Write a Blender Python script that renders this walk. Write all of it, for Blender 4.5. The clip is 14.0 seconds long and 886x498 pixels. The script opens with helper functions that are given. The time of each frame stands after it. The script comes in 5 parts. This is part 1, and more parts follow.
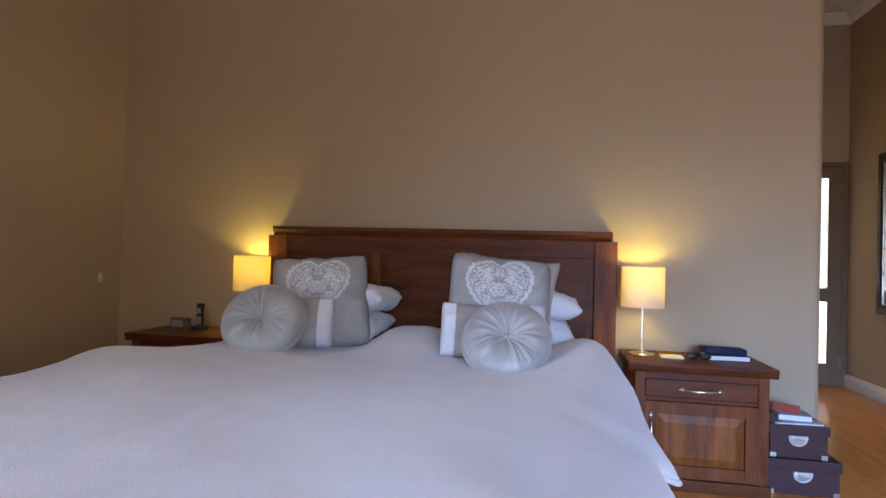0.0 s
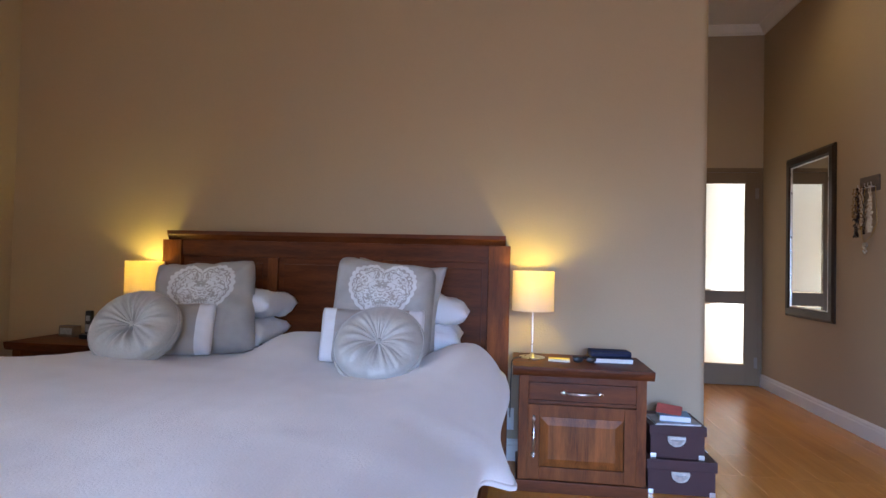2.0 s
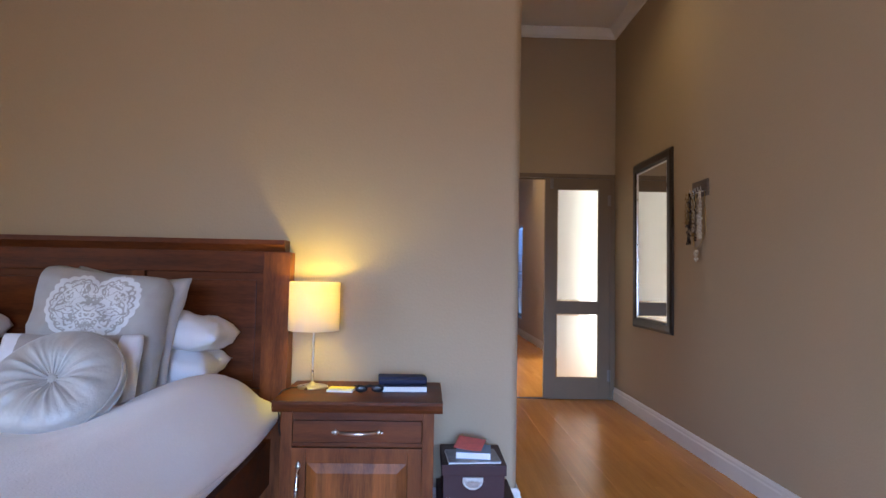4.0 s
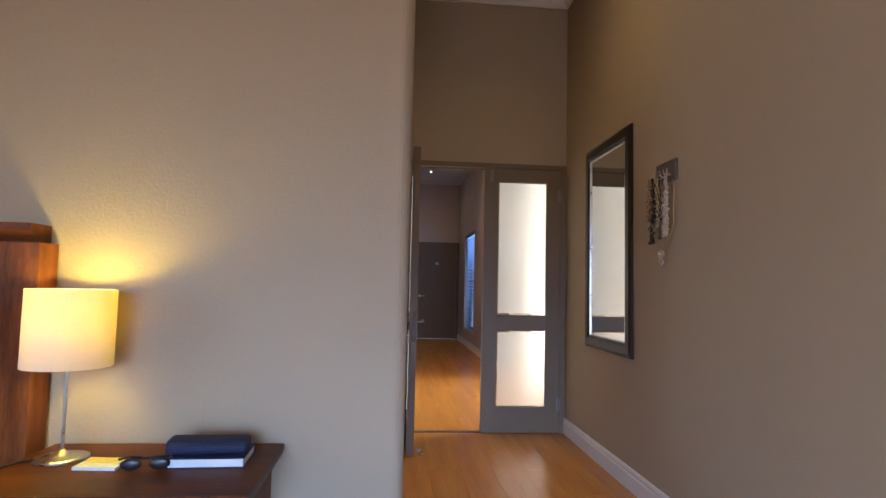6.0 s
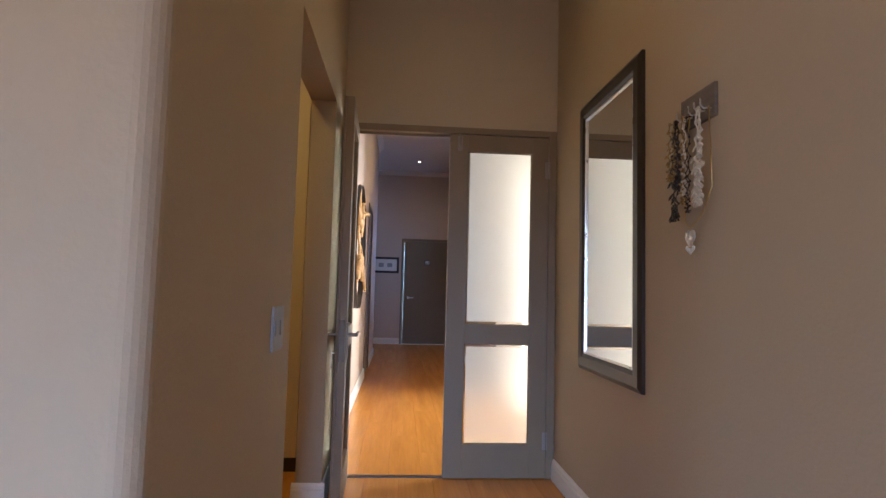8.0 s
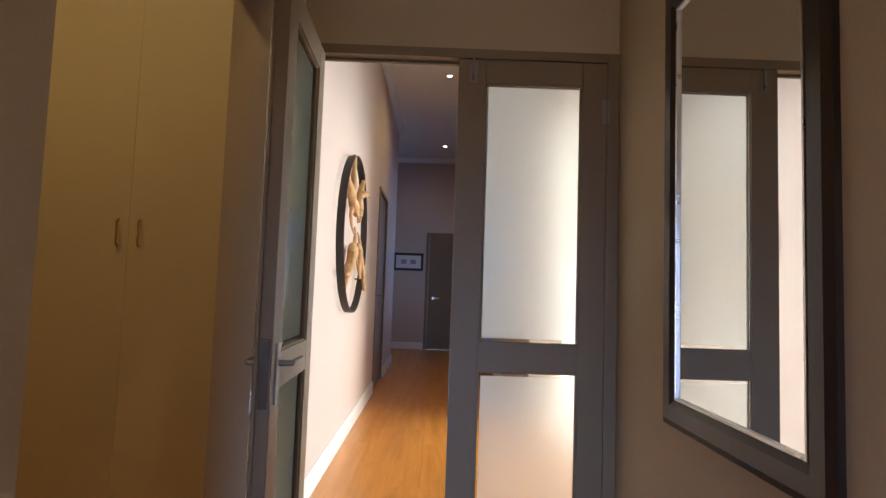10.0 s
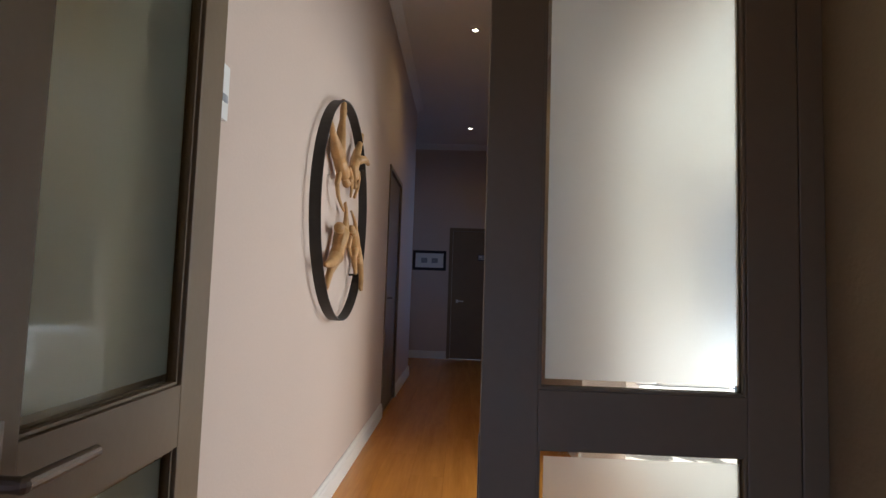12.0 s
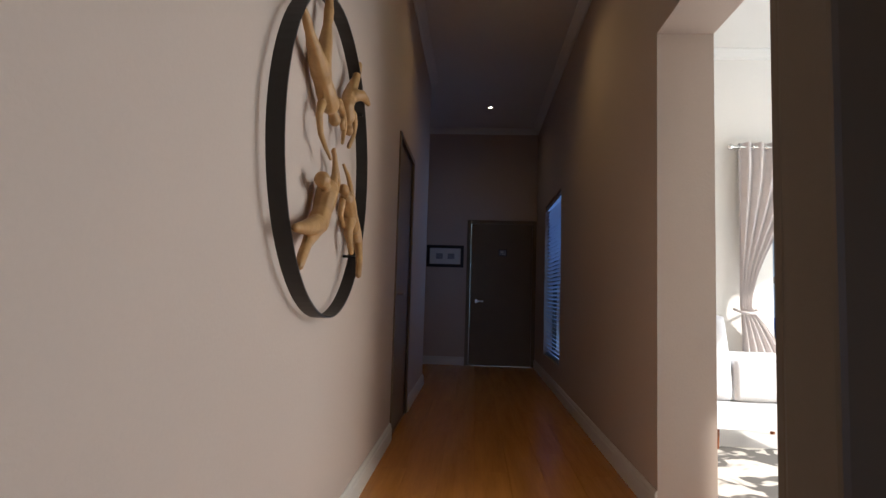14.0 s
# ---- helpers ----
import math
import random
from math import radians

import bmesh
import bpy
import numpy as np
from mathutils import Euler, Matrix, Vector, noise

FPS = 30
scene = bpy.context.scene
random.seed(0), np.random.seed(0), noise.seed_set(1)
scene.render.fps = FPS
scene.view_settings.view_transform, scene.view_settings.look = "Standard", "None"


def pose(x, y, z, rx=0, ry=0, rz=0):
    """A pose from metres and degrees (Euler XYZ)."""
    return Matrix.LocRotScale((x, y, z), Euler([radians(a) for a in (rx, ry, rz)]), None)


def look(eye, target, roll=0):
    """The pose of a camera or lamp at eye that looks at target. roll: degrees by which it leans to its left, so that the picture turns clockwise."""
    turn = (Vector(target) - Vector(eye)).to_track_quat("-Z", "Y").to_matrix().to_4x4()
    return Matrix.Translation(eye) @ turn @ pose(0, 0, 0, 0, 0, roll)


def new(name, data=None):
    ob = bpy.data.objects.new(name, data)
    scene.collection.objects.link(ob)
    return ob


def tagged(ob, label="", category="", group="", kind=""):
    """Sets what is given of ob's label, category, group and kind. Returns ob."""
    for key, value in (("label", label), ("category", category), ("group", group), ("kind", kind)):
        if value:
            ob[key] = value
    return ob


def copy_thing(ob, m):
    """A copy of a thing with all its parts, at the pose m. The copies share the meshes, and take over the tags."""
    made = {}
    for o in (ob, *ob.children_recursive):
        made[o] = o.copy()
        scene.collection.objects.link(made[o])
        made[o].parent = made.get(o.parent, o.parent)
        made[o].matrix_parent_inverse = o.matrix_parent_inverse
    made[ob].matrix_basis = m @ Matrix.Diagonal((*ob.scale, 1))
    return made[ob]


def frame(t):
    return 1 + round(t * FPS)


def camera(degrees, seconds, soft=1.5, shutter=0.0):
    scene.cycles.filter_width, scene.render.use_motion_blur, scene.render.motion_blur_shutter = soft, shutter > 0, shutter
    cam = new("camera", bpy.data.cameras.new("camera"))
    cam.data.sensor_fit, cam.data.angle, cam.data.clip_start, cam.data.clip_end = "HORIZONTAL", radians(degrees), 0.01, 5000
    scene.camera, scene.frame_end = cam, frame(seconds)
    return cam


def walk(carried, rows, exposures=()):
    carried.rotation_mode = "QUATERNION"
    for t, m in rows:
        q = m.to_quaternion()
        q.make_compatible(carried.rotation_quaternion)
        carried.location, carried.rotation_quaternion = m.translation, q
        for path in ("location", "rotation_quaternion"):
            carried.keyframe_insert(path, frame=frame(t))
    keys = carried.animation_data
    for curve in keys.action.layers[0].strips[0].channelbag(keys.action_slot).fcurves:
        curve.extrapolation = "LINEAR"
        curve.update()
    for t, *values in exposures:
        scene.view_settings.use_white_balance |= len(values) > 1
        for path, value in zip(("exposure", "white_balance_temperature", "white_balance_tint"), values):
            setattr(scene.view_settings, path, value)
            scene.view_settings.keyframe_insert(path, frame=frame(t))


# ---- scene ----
cam = camera(76.3, 14.0)
PATH = [
    (0, (0.931, 0.561, 1.084), (0.567, 2.528, 1.117), 1.6),
    (0.5, (0.994, 0.563, 1.089), (0.631, 2.529, 1.119), 1.6),
    (1, (1.089, 0.565, 1.095), (0.734, 2.533, 1.127), 1.6),
    (1.5, (1.217, 0.584, 1.092), (0.889, 2.556, 1.135), 1.5),
    (2, (1.347, 0.649, 1.096), (1.086, 2.631, 1.147), 1.4),
    (2.5, (1.485, 0.767, 1.102), (1.349, 2.761, 1.165), 1.2),
    (3, (1.66, 0.879, 1.101), (1.619, 2.877, 1.175), 1.2),
    (3.5, (1.839, 1.014, 1.105), (1.851, 3.011, 1.195), 1.1),
    (4, (1.938, 1.192, 1.102), (1.989, 3.188, 1.2), 1.1),
    (6.5, (2.466, 2.285, 1.092), (2.644, 4.271, 1.235), 1.3),
    (7, (2.602, 2.52, 1.109), (2.776, 4.508, 1.252), 1.3),
    (7.5, (2.657, 2.788, 1.11), (2.822, 4.777, 1.255), 1.4),
    (8, (2.738, 3.036, 1.097), (2.885, 5.026, 1.241), 1.5),
    (8.2, (2.796, 3.155, 1.092), (2.93, 5.145, 1.239), 1.6),
    (10.3, (2.953, 4.323, 1.104), (2.949, 6.318, 1.242), 1.8),
    (10.5, (2.949, 4.447, 1.097), (2.93, 6.441, 1.244), 1.7),
    (11, (2.95, 4.733, 1.096), (2.913, 6.727, 1.243), 1.9),
    (11.5, (2.981, 5.024, 1.086), (2.935, 7.018, 1.234), 1.9),
    (12, (2.971, 5.274, 1.077), (2.899, 7.267, 1.225), 1.9),
    (12.5, (2.911, 5.521, 1.077), (2.823, 7.513, 1.227), 1.9),
    (13, (2.913, 5.728, 1.06), (2.812, 7.72, 1.211), 2.0),
    (13.5, (2.906, 5.94, 1.039), (2.796, 7.931, 1.194), 1.8),
    (14, (2.877, 6.162, 1.005), (2.76, 8.152, 1.165), 1.7),
]
walk(cam, [(t, look(eye, target, roll)) for t, eye, target, roll in PATH],
     [(0, 2.2), (4, 2.25), (7, 2.3), (7.5, 2.4), (8.2, 2.5), (10.3, 2.0), (11, 1.65), (11.5, 1.4), (12, 1.0), (12.5, 0.65), (13, 0.42), (13.5, 0.3), (14, 0.55)])

# ---- light ----
world = bpy.data.worlds.new("sky_world")
scene.world = world
world.use_nodes = True
wn = world.node_tree
sky = wn.nodes.new("ShaderNodeTexSky")
sky.sky_type, sky.sun_disc = "NISHITA", False
sky.sun_elevation, sky.sun_rotation = radians(25), radians(116)
wn.links.new(sky.outputs[0], wn.nodes["Background"].inputs[0])
wn.nodes["Background"].inputs[1].default_value = 0.15


def lamp(name, kind, m, energy, color, **more):
    data = bpy.data.lights.new(name, kind)
    data.energy, data.color = energy, color
    ob = new(name, data)
    ob.matrix_world = m
    if kind == "AREA":
        data.shape, data.size, data.size_y = "RECTANGLE", more["w"], more["h"]
        data.spread = radians(more.get("spread", 180))
    if kind == "POINT":
        data.shadow_soft_size = more["r"]
    if kind == "SPOT":
        data.shadow_soft_size, data.spot_size, data.spot_blend = more["r"], radians(more["cone"]), 0.9
    if kind == "SUN":
        data.angle = radians(0.5)
    return ob


SUN_AZ, SUN_EL = radians(116), radians(25)
sun_way = Vector((math.sin(SUN_AZ) * math.cos(SUN_EL), math.cos(SUN_AZ) * math.cos(SUN_EL), math.sin(SUN_EL)))
lamp("sun", "SUN", look(sun_way * 30, (0, 0, 0)), 5.0, (1, 0.97, 0.92))
# daylight in the window openings
lamp("left_window_daylight", "AREA", look((-1.93, 0.45, 1.45), (3.6, 3.0, 0.9)), 3.8, (0.55, 0.65, 1.0), w=2.1, h=1.2, spread=76)
lamp("rear_door_daylight", "AREA", look((2.15, -2.45, 1.1), (2.25, 0.6, -1.0)), 54, (0.29, 0.49, 1.0), w=2.3, h=2.0, spread=76)
# fill lamp in an added, unseen side opening of the lounge
lamp("lounge_side_daylight", "AREA", look((9.30, 9.0, 1.5), (4.4, 8.7, 0.2)), 118, (0.74, 0.86, 1.0), w=4.2, h=2.9)
lamp("lounge_window_daylight", "AREA", look((6.3, 11.40, 0.32), (5.0, 6.4, 0.9)), 8, (0.80, 0.90, 1.0), w=1.6, h=0.5)
lamp("corridor_window_daylight", "AREA", look((4.02, 12.70, 1.22), (2.3, 12.3, 1.0)), 8.0, (0.20, 0.42, 1.0), w=1.25, h=1.8)
# lamps that are switched on
BULB = (1.0, 0.82, 0.18)
lamp("bedside_bulb_a", "POINT", pose(1.437, 3.72, 1.012), 1.2, BULB, r=0.035)
lamp("bedside_bulb_b", "POINT", pose(-0.845, 3.755, 1.012), 1.2, BULB, r=0.035)
# two corridor downlights, then unseen ones added to warm passage and dressing room
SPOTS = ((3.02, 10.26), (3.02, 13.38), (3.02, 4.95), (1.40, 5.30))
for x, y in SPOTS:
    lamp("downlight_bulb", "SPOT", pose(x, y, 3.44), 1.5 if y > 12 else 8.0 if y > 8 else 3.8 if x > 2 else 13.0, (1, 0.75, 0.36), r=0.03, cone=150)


# ---- materials ----
def material(name, color, rough=0.6, metal=0.0, vary=0.12, scale=6.0, bump=0.0, fine=60.0, dark=None, stretch=None,
             random=0.0, sheen=0.0, coat=0.0, spec=0.5, even=False, gain=1.0):
    m = bpy.data.materials.new(name)
    m.use_nodes = True
    t = m.node_tree
    b = t.nodes["Principled BSDF"]
    b.inputs["Metallic"].default_value = metal
    b.inputs["Roughness"].default_value = rough
    b.inputs["Specular IOR Level"].default_value = spec
    b.inputs["Sheen Weight"].default_value = sheen
    b.inputs["Coat Weight"].default_value = coat
    b.inputs["Coat Roughness"].default_value = 0.12
    co = t.nodes.new("ShaderNodeTexCoord")
    mp = t.nodes.new("ShaderNodeMapping")
    t.links.new(co.outputs["Object"], mp.inputs[0])
    if stretch:
        mp.inputs["Scale"].default_value = stretch
    big = t.nodes.new("ShaderNodeTexNoise")
    big.inputs["Scale"].default_value, big.inputs["Detail"].default_value = scale, 5
    small = t.nodes.new("ShaderNodeTexNoise")
    small.inputs["Scale"].default_value, small.inputs["Detail"].default_value = fine, 4
    t.links.new(mp.outputs[0], big.inputs[0])
    t.links.new(mp.outputs[0], small.inputs[0])
    ramp = t.nodes.new("ShaderNodeMix")
    ramp.data_type = "RGBA"
    low = dark or tuple(c * (1 - 2 * vary) for c in color)
    ramp.inputs[6].default_value = (*low, 1)
    ramp.inputs[7].default_value = (*[min(1, c * (1 + vary)) for c in color], 1)
    add = t.nodes.new("ShaderNodeMath")
    add.operation = "MULTIPLY_ADD"
    t.links.new(small.outputs[0], add.inputs[0])
    add.inputs[1].default_value = 0.45
    t.links.new(big.outputs[0], add.inputs[2])
    sub = t.nodes.new("ShaderNodeMath")
    sub.operation = "SUBTRACT"
    t.links.new(add.outputs[0], sub.inputs[0])
    sub.inputs[1].default_value = 0.22
    grow = t.nodes.new("ShaderNodeMapRange")
    grow.inputs[1].default_value, grow.inputs[2].default_value = 0.5 - 0.5 / gain, 0.5 + 0.5 / gain
    t.links.new(sub.outputs[0], grow.inputs[0])
    t.links.new(grow.outputs[0], ramp.inputs[0])
    out = ramp.outputs[2]
    if random:
        info = t.nodes.new("ShaderNodeObjectInfo")
        hsv = t.nodes.new("ShaderNodeHueSaturation")
        mr = t.nodes.new("ShaderNodeMapRange")
        t.links.new(info.outputs["Random"], mr.inputs[0])
        mr.inputs[3].default_value, mr.inputs[4].default_value = 1 - random, 1 + random
        t.links.new(mr.outputs[0], hsv.inputs["Value"])
        t.links.new(out, hsv.inputs["Color"])
        out = hsv.outputs[0]
        shift = t.nodes.new("ShaderNodeVectorMath")
        shift.operation = "MULTIPLY_ADD"
        t.links.new(info.outputs["Random"], shift.inputs[0])
        shift.inputs[1].default_value = (37, 53, 11)
        t.links.new(co.outputs["Object"], shift.inputs[2])
        t.links.new(shift.outputs[0], mp.inputs[0])
    t.links.new(out, b.inputs["Base Color"])
    if bump:
        bp = t.nodes.new("ShaderNodeBump")
        bp.inputs["Strength"].default_value, bp.inputs["Distance"].default_value = bump, 0.01
        t.links.new(small.outputs[0], bp.inputs["Height"])
        t.links.new(bp.outputs[0], b.inputs["Normal"])
    rr = t.nodes.new("ShaderNodeMapRange")
    t.links.new(big.outputs[0], rr.inputs[0])
    rr.inputs[3].default_value, rr.inputs[4].default_value = max(0.02, rough - 0.06), min(1, rough + 0.08)
    if not even:
        t.links.new(rr.outputs[0], b.inputs["Roughness"])
    return m


WALL = material("taupe_wall_paint", (0.42, 0.324, 0.215), 0.75, vary=0.035, scale=1.3, bump=0.12, fine=90, spec=0.3)
CEIL = material("white_ceiling_paint", (0.72, 0.70, 0.66), 0.8, vary=0.03, scale=1.5, bump=0.06, fine=80)
CORR = material("cream_corridor_paint", (0.55, 0.435, 0.362), 0.72, vary=0.035, scale=1.4, bump=0.10, fine=90, spec=0.3)
WHITE = material("white_gloss_paint", (0.74, 0.70, 0.64), 0.4, vary=0.04, scale=5)
LOUNGEW = material("white_lounge_paint", (0.78, 0.75, 0.70), 0.7, vary=0.03, scale=2)
DOORP = material("taupe_door_paint", (0.180, 0.120, 0.064), 0.5, vary=0.07, scale=4, bump=0.06, fine=50)
WOOD = material("red_brown_hardwood", (0.215, 0.064, 0.017), 0.45, vary=0.2, scale=3.2, bump=0.05, fine=28, dark=(0.045, 0.012, 0.005),
                stretch=(7, 7, 0.9), spec=0.14, gain=1.35)
WOODX = material("red_brown_hardwood_lengthwise", (0.150, 0.042, 0.012), 0.42, vary=0.2, scale=3.2, bump=0.05, fine=28,
                 dark=(0.035, 0.008, 0.003), stretch=(0.9, 7, 7), spec=0.14, gain=1.35)
WOODP = material("figured_hardwood_panel", (0.26, 0.080, 0.018), 0.40, vary=0.25, scale=2.6, bump=0.05, fine=24,
                 dark=(0.040, 0.012, 0.005), stretch=(9, 9, 0.8), spec=0.16, gain=1.5)
PLANK = material("golden_oak_laminate", (0.67, 0.275, 0.050), 0.27, vary=0.06, scale=1.6, bump=0.0, fine=9,
                 dark=(0.49, 0.185, 0.030), stretch=(9, 0.6, 1), random=0.03, coat=0.06, even=True, gain=1.5)
GAP = material("dark_floor_joint", (0.30, 0.13, 0.03), 0.7)
LINEN = material("white_bed_linen", (0.76, 0.76, 0.79), 0.85, vary=0.04, scale=7, bump=0.25, fine=220, sheen=0.3)
PLUSH = material("white_plush_bedspread", (0.76, 0.725, 0.70), 0.9, vary=0.05, scale=4, bump=0.16, fine=150, sheen=0.3)
SATIN = material("silver_satin", (0.44, 0.43, 0.405), 0.42, metal=0.12, vary=0.10, scale=14, bump=0.22, fine=70, sheen=0.5)
GREYLINEN = material("grey_linen", (0.40, 0.385, 0.365), 0.9, vary=0.06, scale=30, bump=0.3, fine=320)
TAUPEBAND = material("taupe_satin_band", (0.36, 0.33, 0.31), 0.4, vary=0.05, scale=20, bump=0.08, fine=200, sheen=0.2)
NICKEL = material("brushed_nickel", (0.62, 0.60, 0.57), 0.28, metal=1.0, vary=0.06, scale=20)
CHROME = material("chrome", (0.75, 0.75, 0.74), 0.12, metal=1.0, vary=0.03)
BRASS = material("aged_brass", (0.55, 0.38, 0.14), 0.3, metal=1.0, vary=0.1, scale=20)
BRONZE = material("dark_bronze", (0.09, 0.06, 0.04), 0.45, metal=0.8, vary=0.15, scale=20)
BOXM = material("plum_leatherette", (0.056, 0.022, 0.022), 0.5, vary=0.12, scale=10, bump=0.2, fine=260, spec=0.25)
DARKWOOD = material("espresso_frame_wood", (0.030, 0.018, 0.012), 0.35, vary=0.25, scale=5, bump=0.05, fine=40, stretch=(4, 4, 1))
BLACK = material("matt_black_steel", (0.018, 0.015, 0.013), 0.5, vary=0.15, scale=12)
BLACKP = material("black_plastic", (0.015, 0.015, 0.017), 0.35, vary=0.1)
NAVY = material("navy_fabric", (0.012, 0.018, 0.055), 0.7, vary=0.15, scale=20, bump=0.2, fine=200)
PAPER = material("white_paper", (0.75, 0.74, 0.70), 0.8, vary=0.03, scale=30)
YELLOWP = material("yellow_paper", (0.75, 0.60, 0.12), 0.75, vary=0.04, scale=30)
REDP = material("coral_red_card", (0.62, 0.13, 0.11), 0.5, vary=0.15, scale=25)
BLUEP = material("blue_cover", (0.16, 0.30, 0.46), 0.5, vary=0.15, scale=25)
GREYP = material("grey_print", (0.33, 0.34, 0.36), 0.6, vary=0.3, scale=45)
FIGURE = material("tan_resin_figure", (0.50, 0.29, 0.12), 0.48, vary=0.14, scale=14, bump=0.08, fine=60, dark=(0.28, 0.14, 0.05))
CUPB = material("cream_cupboard_melamine", (0.62, 0.50, 0.31), 0.5, vary=0.03, scale=3)
PLASTICW = material("white_plastic", (0.70, 0.69, 0.66), 0.4, vary=0.03)
PLASTICG = material("grey_plastic", (0.28, 0.28, 0.29), 0.4, vary=0.05)
CURTAIN = material("pale_curtain_cloth", (0.66, 0.60, 0.58), 0.9, vary=0.05, scale=12, bump=0.2, fine=240)
TILE = material("pale_lounge_tile", (0.78, 0.76, 0.72), 0.35, vary=0.06, scale=3)
TIN = material("embossed_tin", (0.66, 0.62, 0.57), 0.55, metal=0.6, vary=0.25, scale=60, bump=0.5, fine=140)
AGED = material("aged_nickel", (0.27, 0.23, 0.20), 0.5, metal=1.0, vary=0.1, scale=20)
AQUA = material("pale_blue_wall_paint", (0.30, 0.52, 0.66), 0.8, vary=0.06, scale=2, bump=0.1, fine=60)
PLAINC = material("plain_grey_linen", (0.44, 0.42, 0.41), 0.88, vary=0.06, scale=9, bump=0.3, fine=260, sheen=0.2)
# blue sky light is put into the grey slat colour
BLIND = material("sky_tinted_wood_slat", (0.38, 0.42, 0.52), 0.4, vary=0.15, scale=10, stretch=(4, 1, 4))
PATIO = material("grey_patio_paving", (0.36, 0.35, 0.34), 0.8, vary=0.12, scale=2, bump=0.2, fine=40)
PLASTER = material("white_wall_plaster", (0.66, 0.68, 0.70), 0.8, vary=0.06, scale=2, bump=0.1, fine=40)
BLUEC = material("blue_cushion_canvas", (0.03, 0.10, 0.38), 0.8, vary=0.12, scale=10, bump=0.1, fine=120)
WATER = material("blue_pool_water", (0.03, 0.30, 0.55), 0.08, vary=0.1, scale=1.5, bump=0.1, fine=6)
BEADC = material("ivory_beads", (0.62, 0.55, 0.42), 0.35, vary=0.1, scale=60)
BEADD = material("dark_brown_beads", (0.035, 0.02, 0.014), 0.25, vary=0.2, scale=60)
BEADG = material("amber_beads", (0.30, 0.18, 0.06), 0.25, vary=0.2, scale=60)
DRIFT = material("weathered_rack_board", (0.16, 0.12, 0.09), 0.7, vary=0.3, scale=12, bump=0.2, fine=50, stretch=(1, 1, 5))


def gloss_by_angle(t, weight, socket, low, high):
    """Reflection that grows towards grazing angles, the same from both sides of a pane."""
    weight.inputs[0].default_value = 0.5
    power, span = t.nodes.new("ShaderNodeMath"), t.nodes.new("ShaderNodeMapRange")
    power.operation = "POWER"
    power.inputs[1].default_value = 4.0
    span.inputs[3].default_value, span.inputs[4].default_value = low, high
    t.links.new(weight.outputs["Facing"], power.inputs[0])
    t.links.new(power.outputs[0], span.inputs[0])
    t.links.new(span.outputs[0], socket)


def glass_material(name, tint=(0.95, 0.98, 0.97)):
    m = bpy.data.materials.new(name)
    m.use_nodes = True
    t = m.node_tree
    t.nodes.remove(t.nodes["Principled BSDF"])
    o = t.nodes["Material Output"]
    tr, gl, mx, fr = (t.nodes.new("ShaderNode" + n) for n in ("BsdfTransparent", "BsdfGlossy", "MixShader", "LayerWeight"))
    tr.inputs[0].default_value = (*tint, 1)
    gl.inputs["Roughness"].default_value = 0.02
    gloss_by_angle(t, fr, mx.inputs[0], 0.012, 0.06)
    t.links.new(tr.outputs[0], mx.inputs[1])
    t.links.new(gl.outputs[0], mx.inputs[2])
    t.links.new(mx.outputs[0], o.inputs[0])
    return m


def frosted_material(name):
    m = bpy.data.materials.new(name)
    m.use_nodes = True
    t = m.node_tree
    t.nodes.remove(t.nodes["Principled BSDF"])
    o = t.nodes["Material Output"]
    tl, rf, gl, m1, m2, fr, nz = (t.nodes.new("ShaderNode" + n) for n in (
        "BsdfTranslucent", "BsdfRefraction", "BsdfGlossy", "MixShader", "MixShader", "LayerWeight", "TexNoise"))
    tl.inputs[0].default_value = (0.97, 0.98, 0.97, 1)
    rf.inputs[0].default_value = (0.98, 0.99, 0.98, 1)
    rf.inputs["Roughness"].default_value, rf.inputs["IOR"].default_value = 0.95, 1.12
    gl.inputs["Roughness"].default_value = 0.25
    gl.inputs[0].default_value = (0.7, 0.7, 0.7, 1)
    nz.inputs["Scale"].default_value = 9
    mr = t.nodes.new("ShaderNodeMapRange")
    mr.inputs[3].default_value, mr.inputs[4].default_value = 0.68, 0.76
    t.links.new(nz.outputs[0], mr.inputs[0])
    t.links.new(mr.outputs[0], m1.inputs[0])
    t.links.new(tl.outputs[0], m1.inputs[1])
    t.links.new(rf.outputs[0], m1.inputs[2])
    df, m3 = t.nodes.new("ShaderNodeBsdfDiffuse"), t.nodes.new("ShaderNodeMixShader")
    df.inputs[0].default_value = (0.82, 0.90, 0.84, 1)
    m3.inputs[0].default_value = 0.06
    t.links.new(m1.outputs[0], m3.inputs[1])
    t.links.new(df.outputs[0], m3.inputs[2])
    gloss_by_angle(t, fr, m2.inputs[0], 0.01, 0.06)
    t.links.new(m3.outputs[0], m2.inputs[1])
    t.links.new(gl.outputs[0], m2.inputs[2])
    t.links.new(m2.outputs[0], o.inputs[0])
    return m


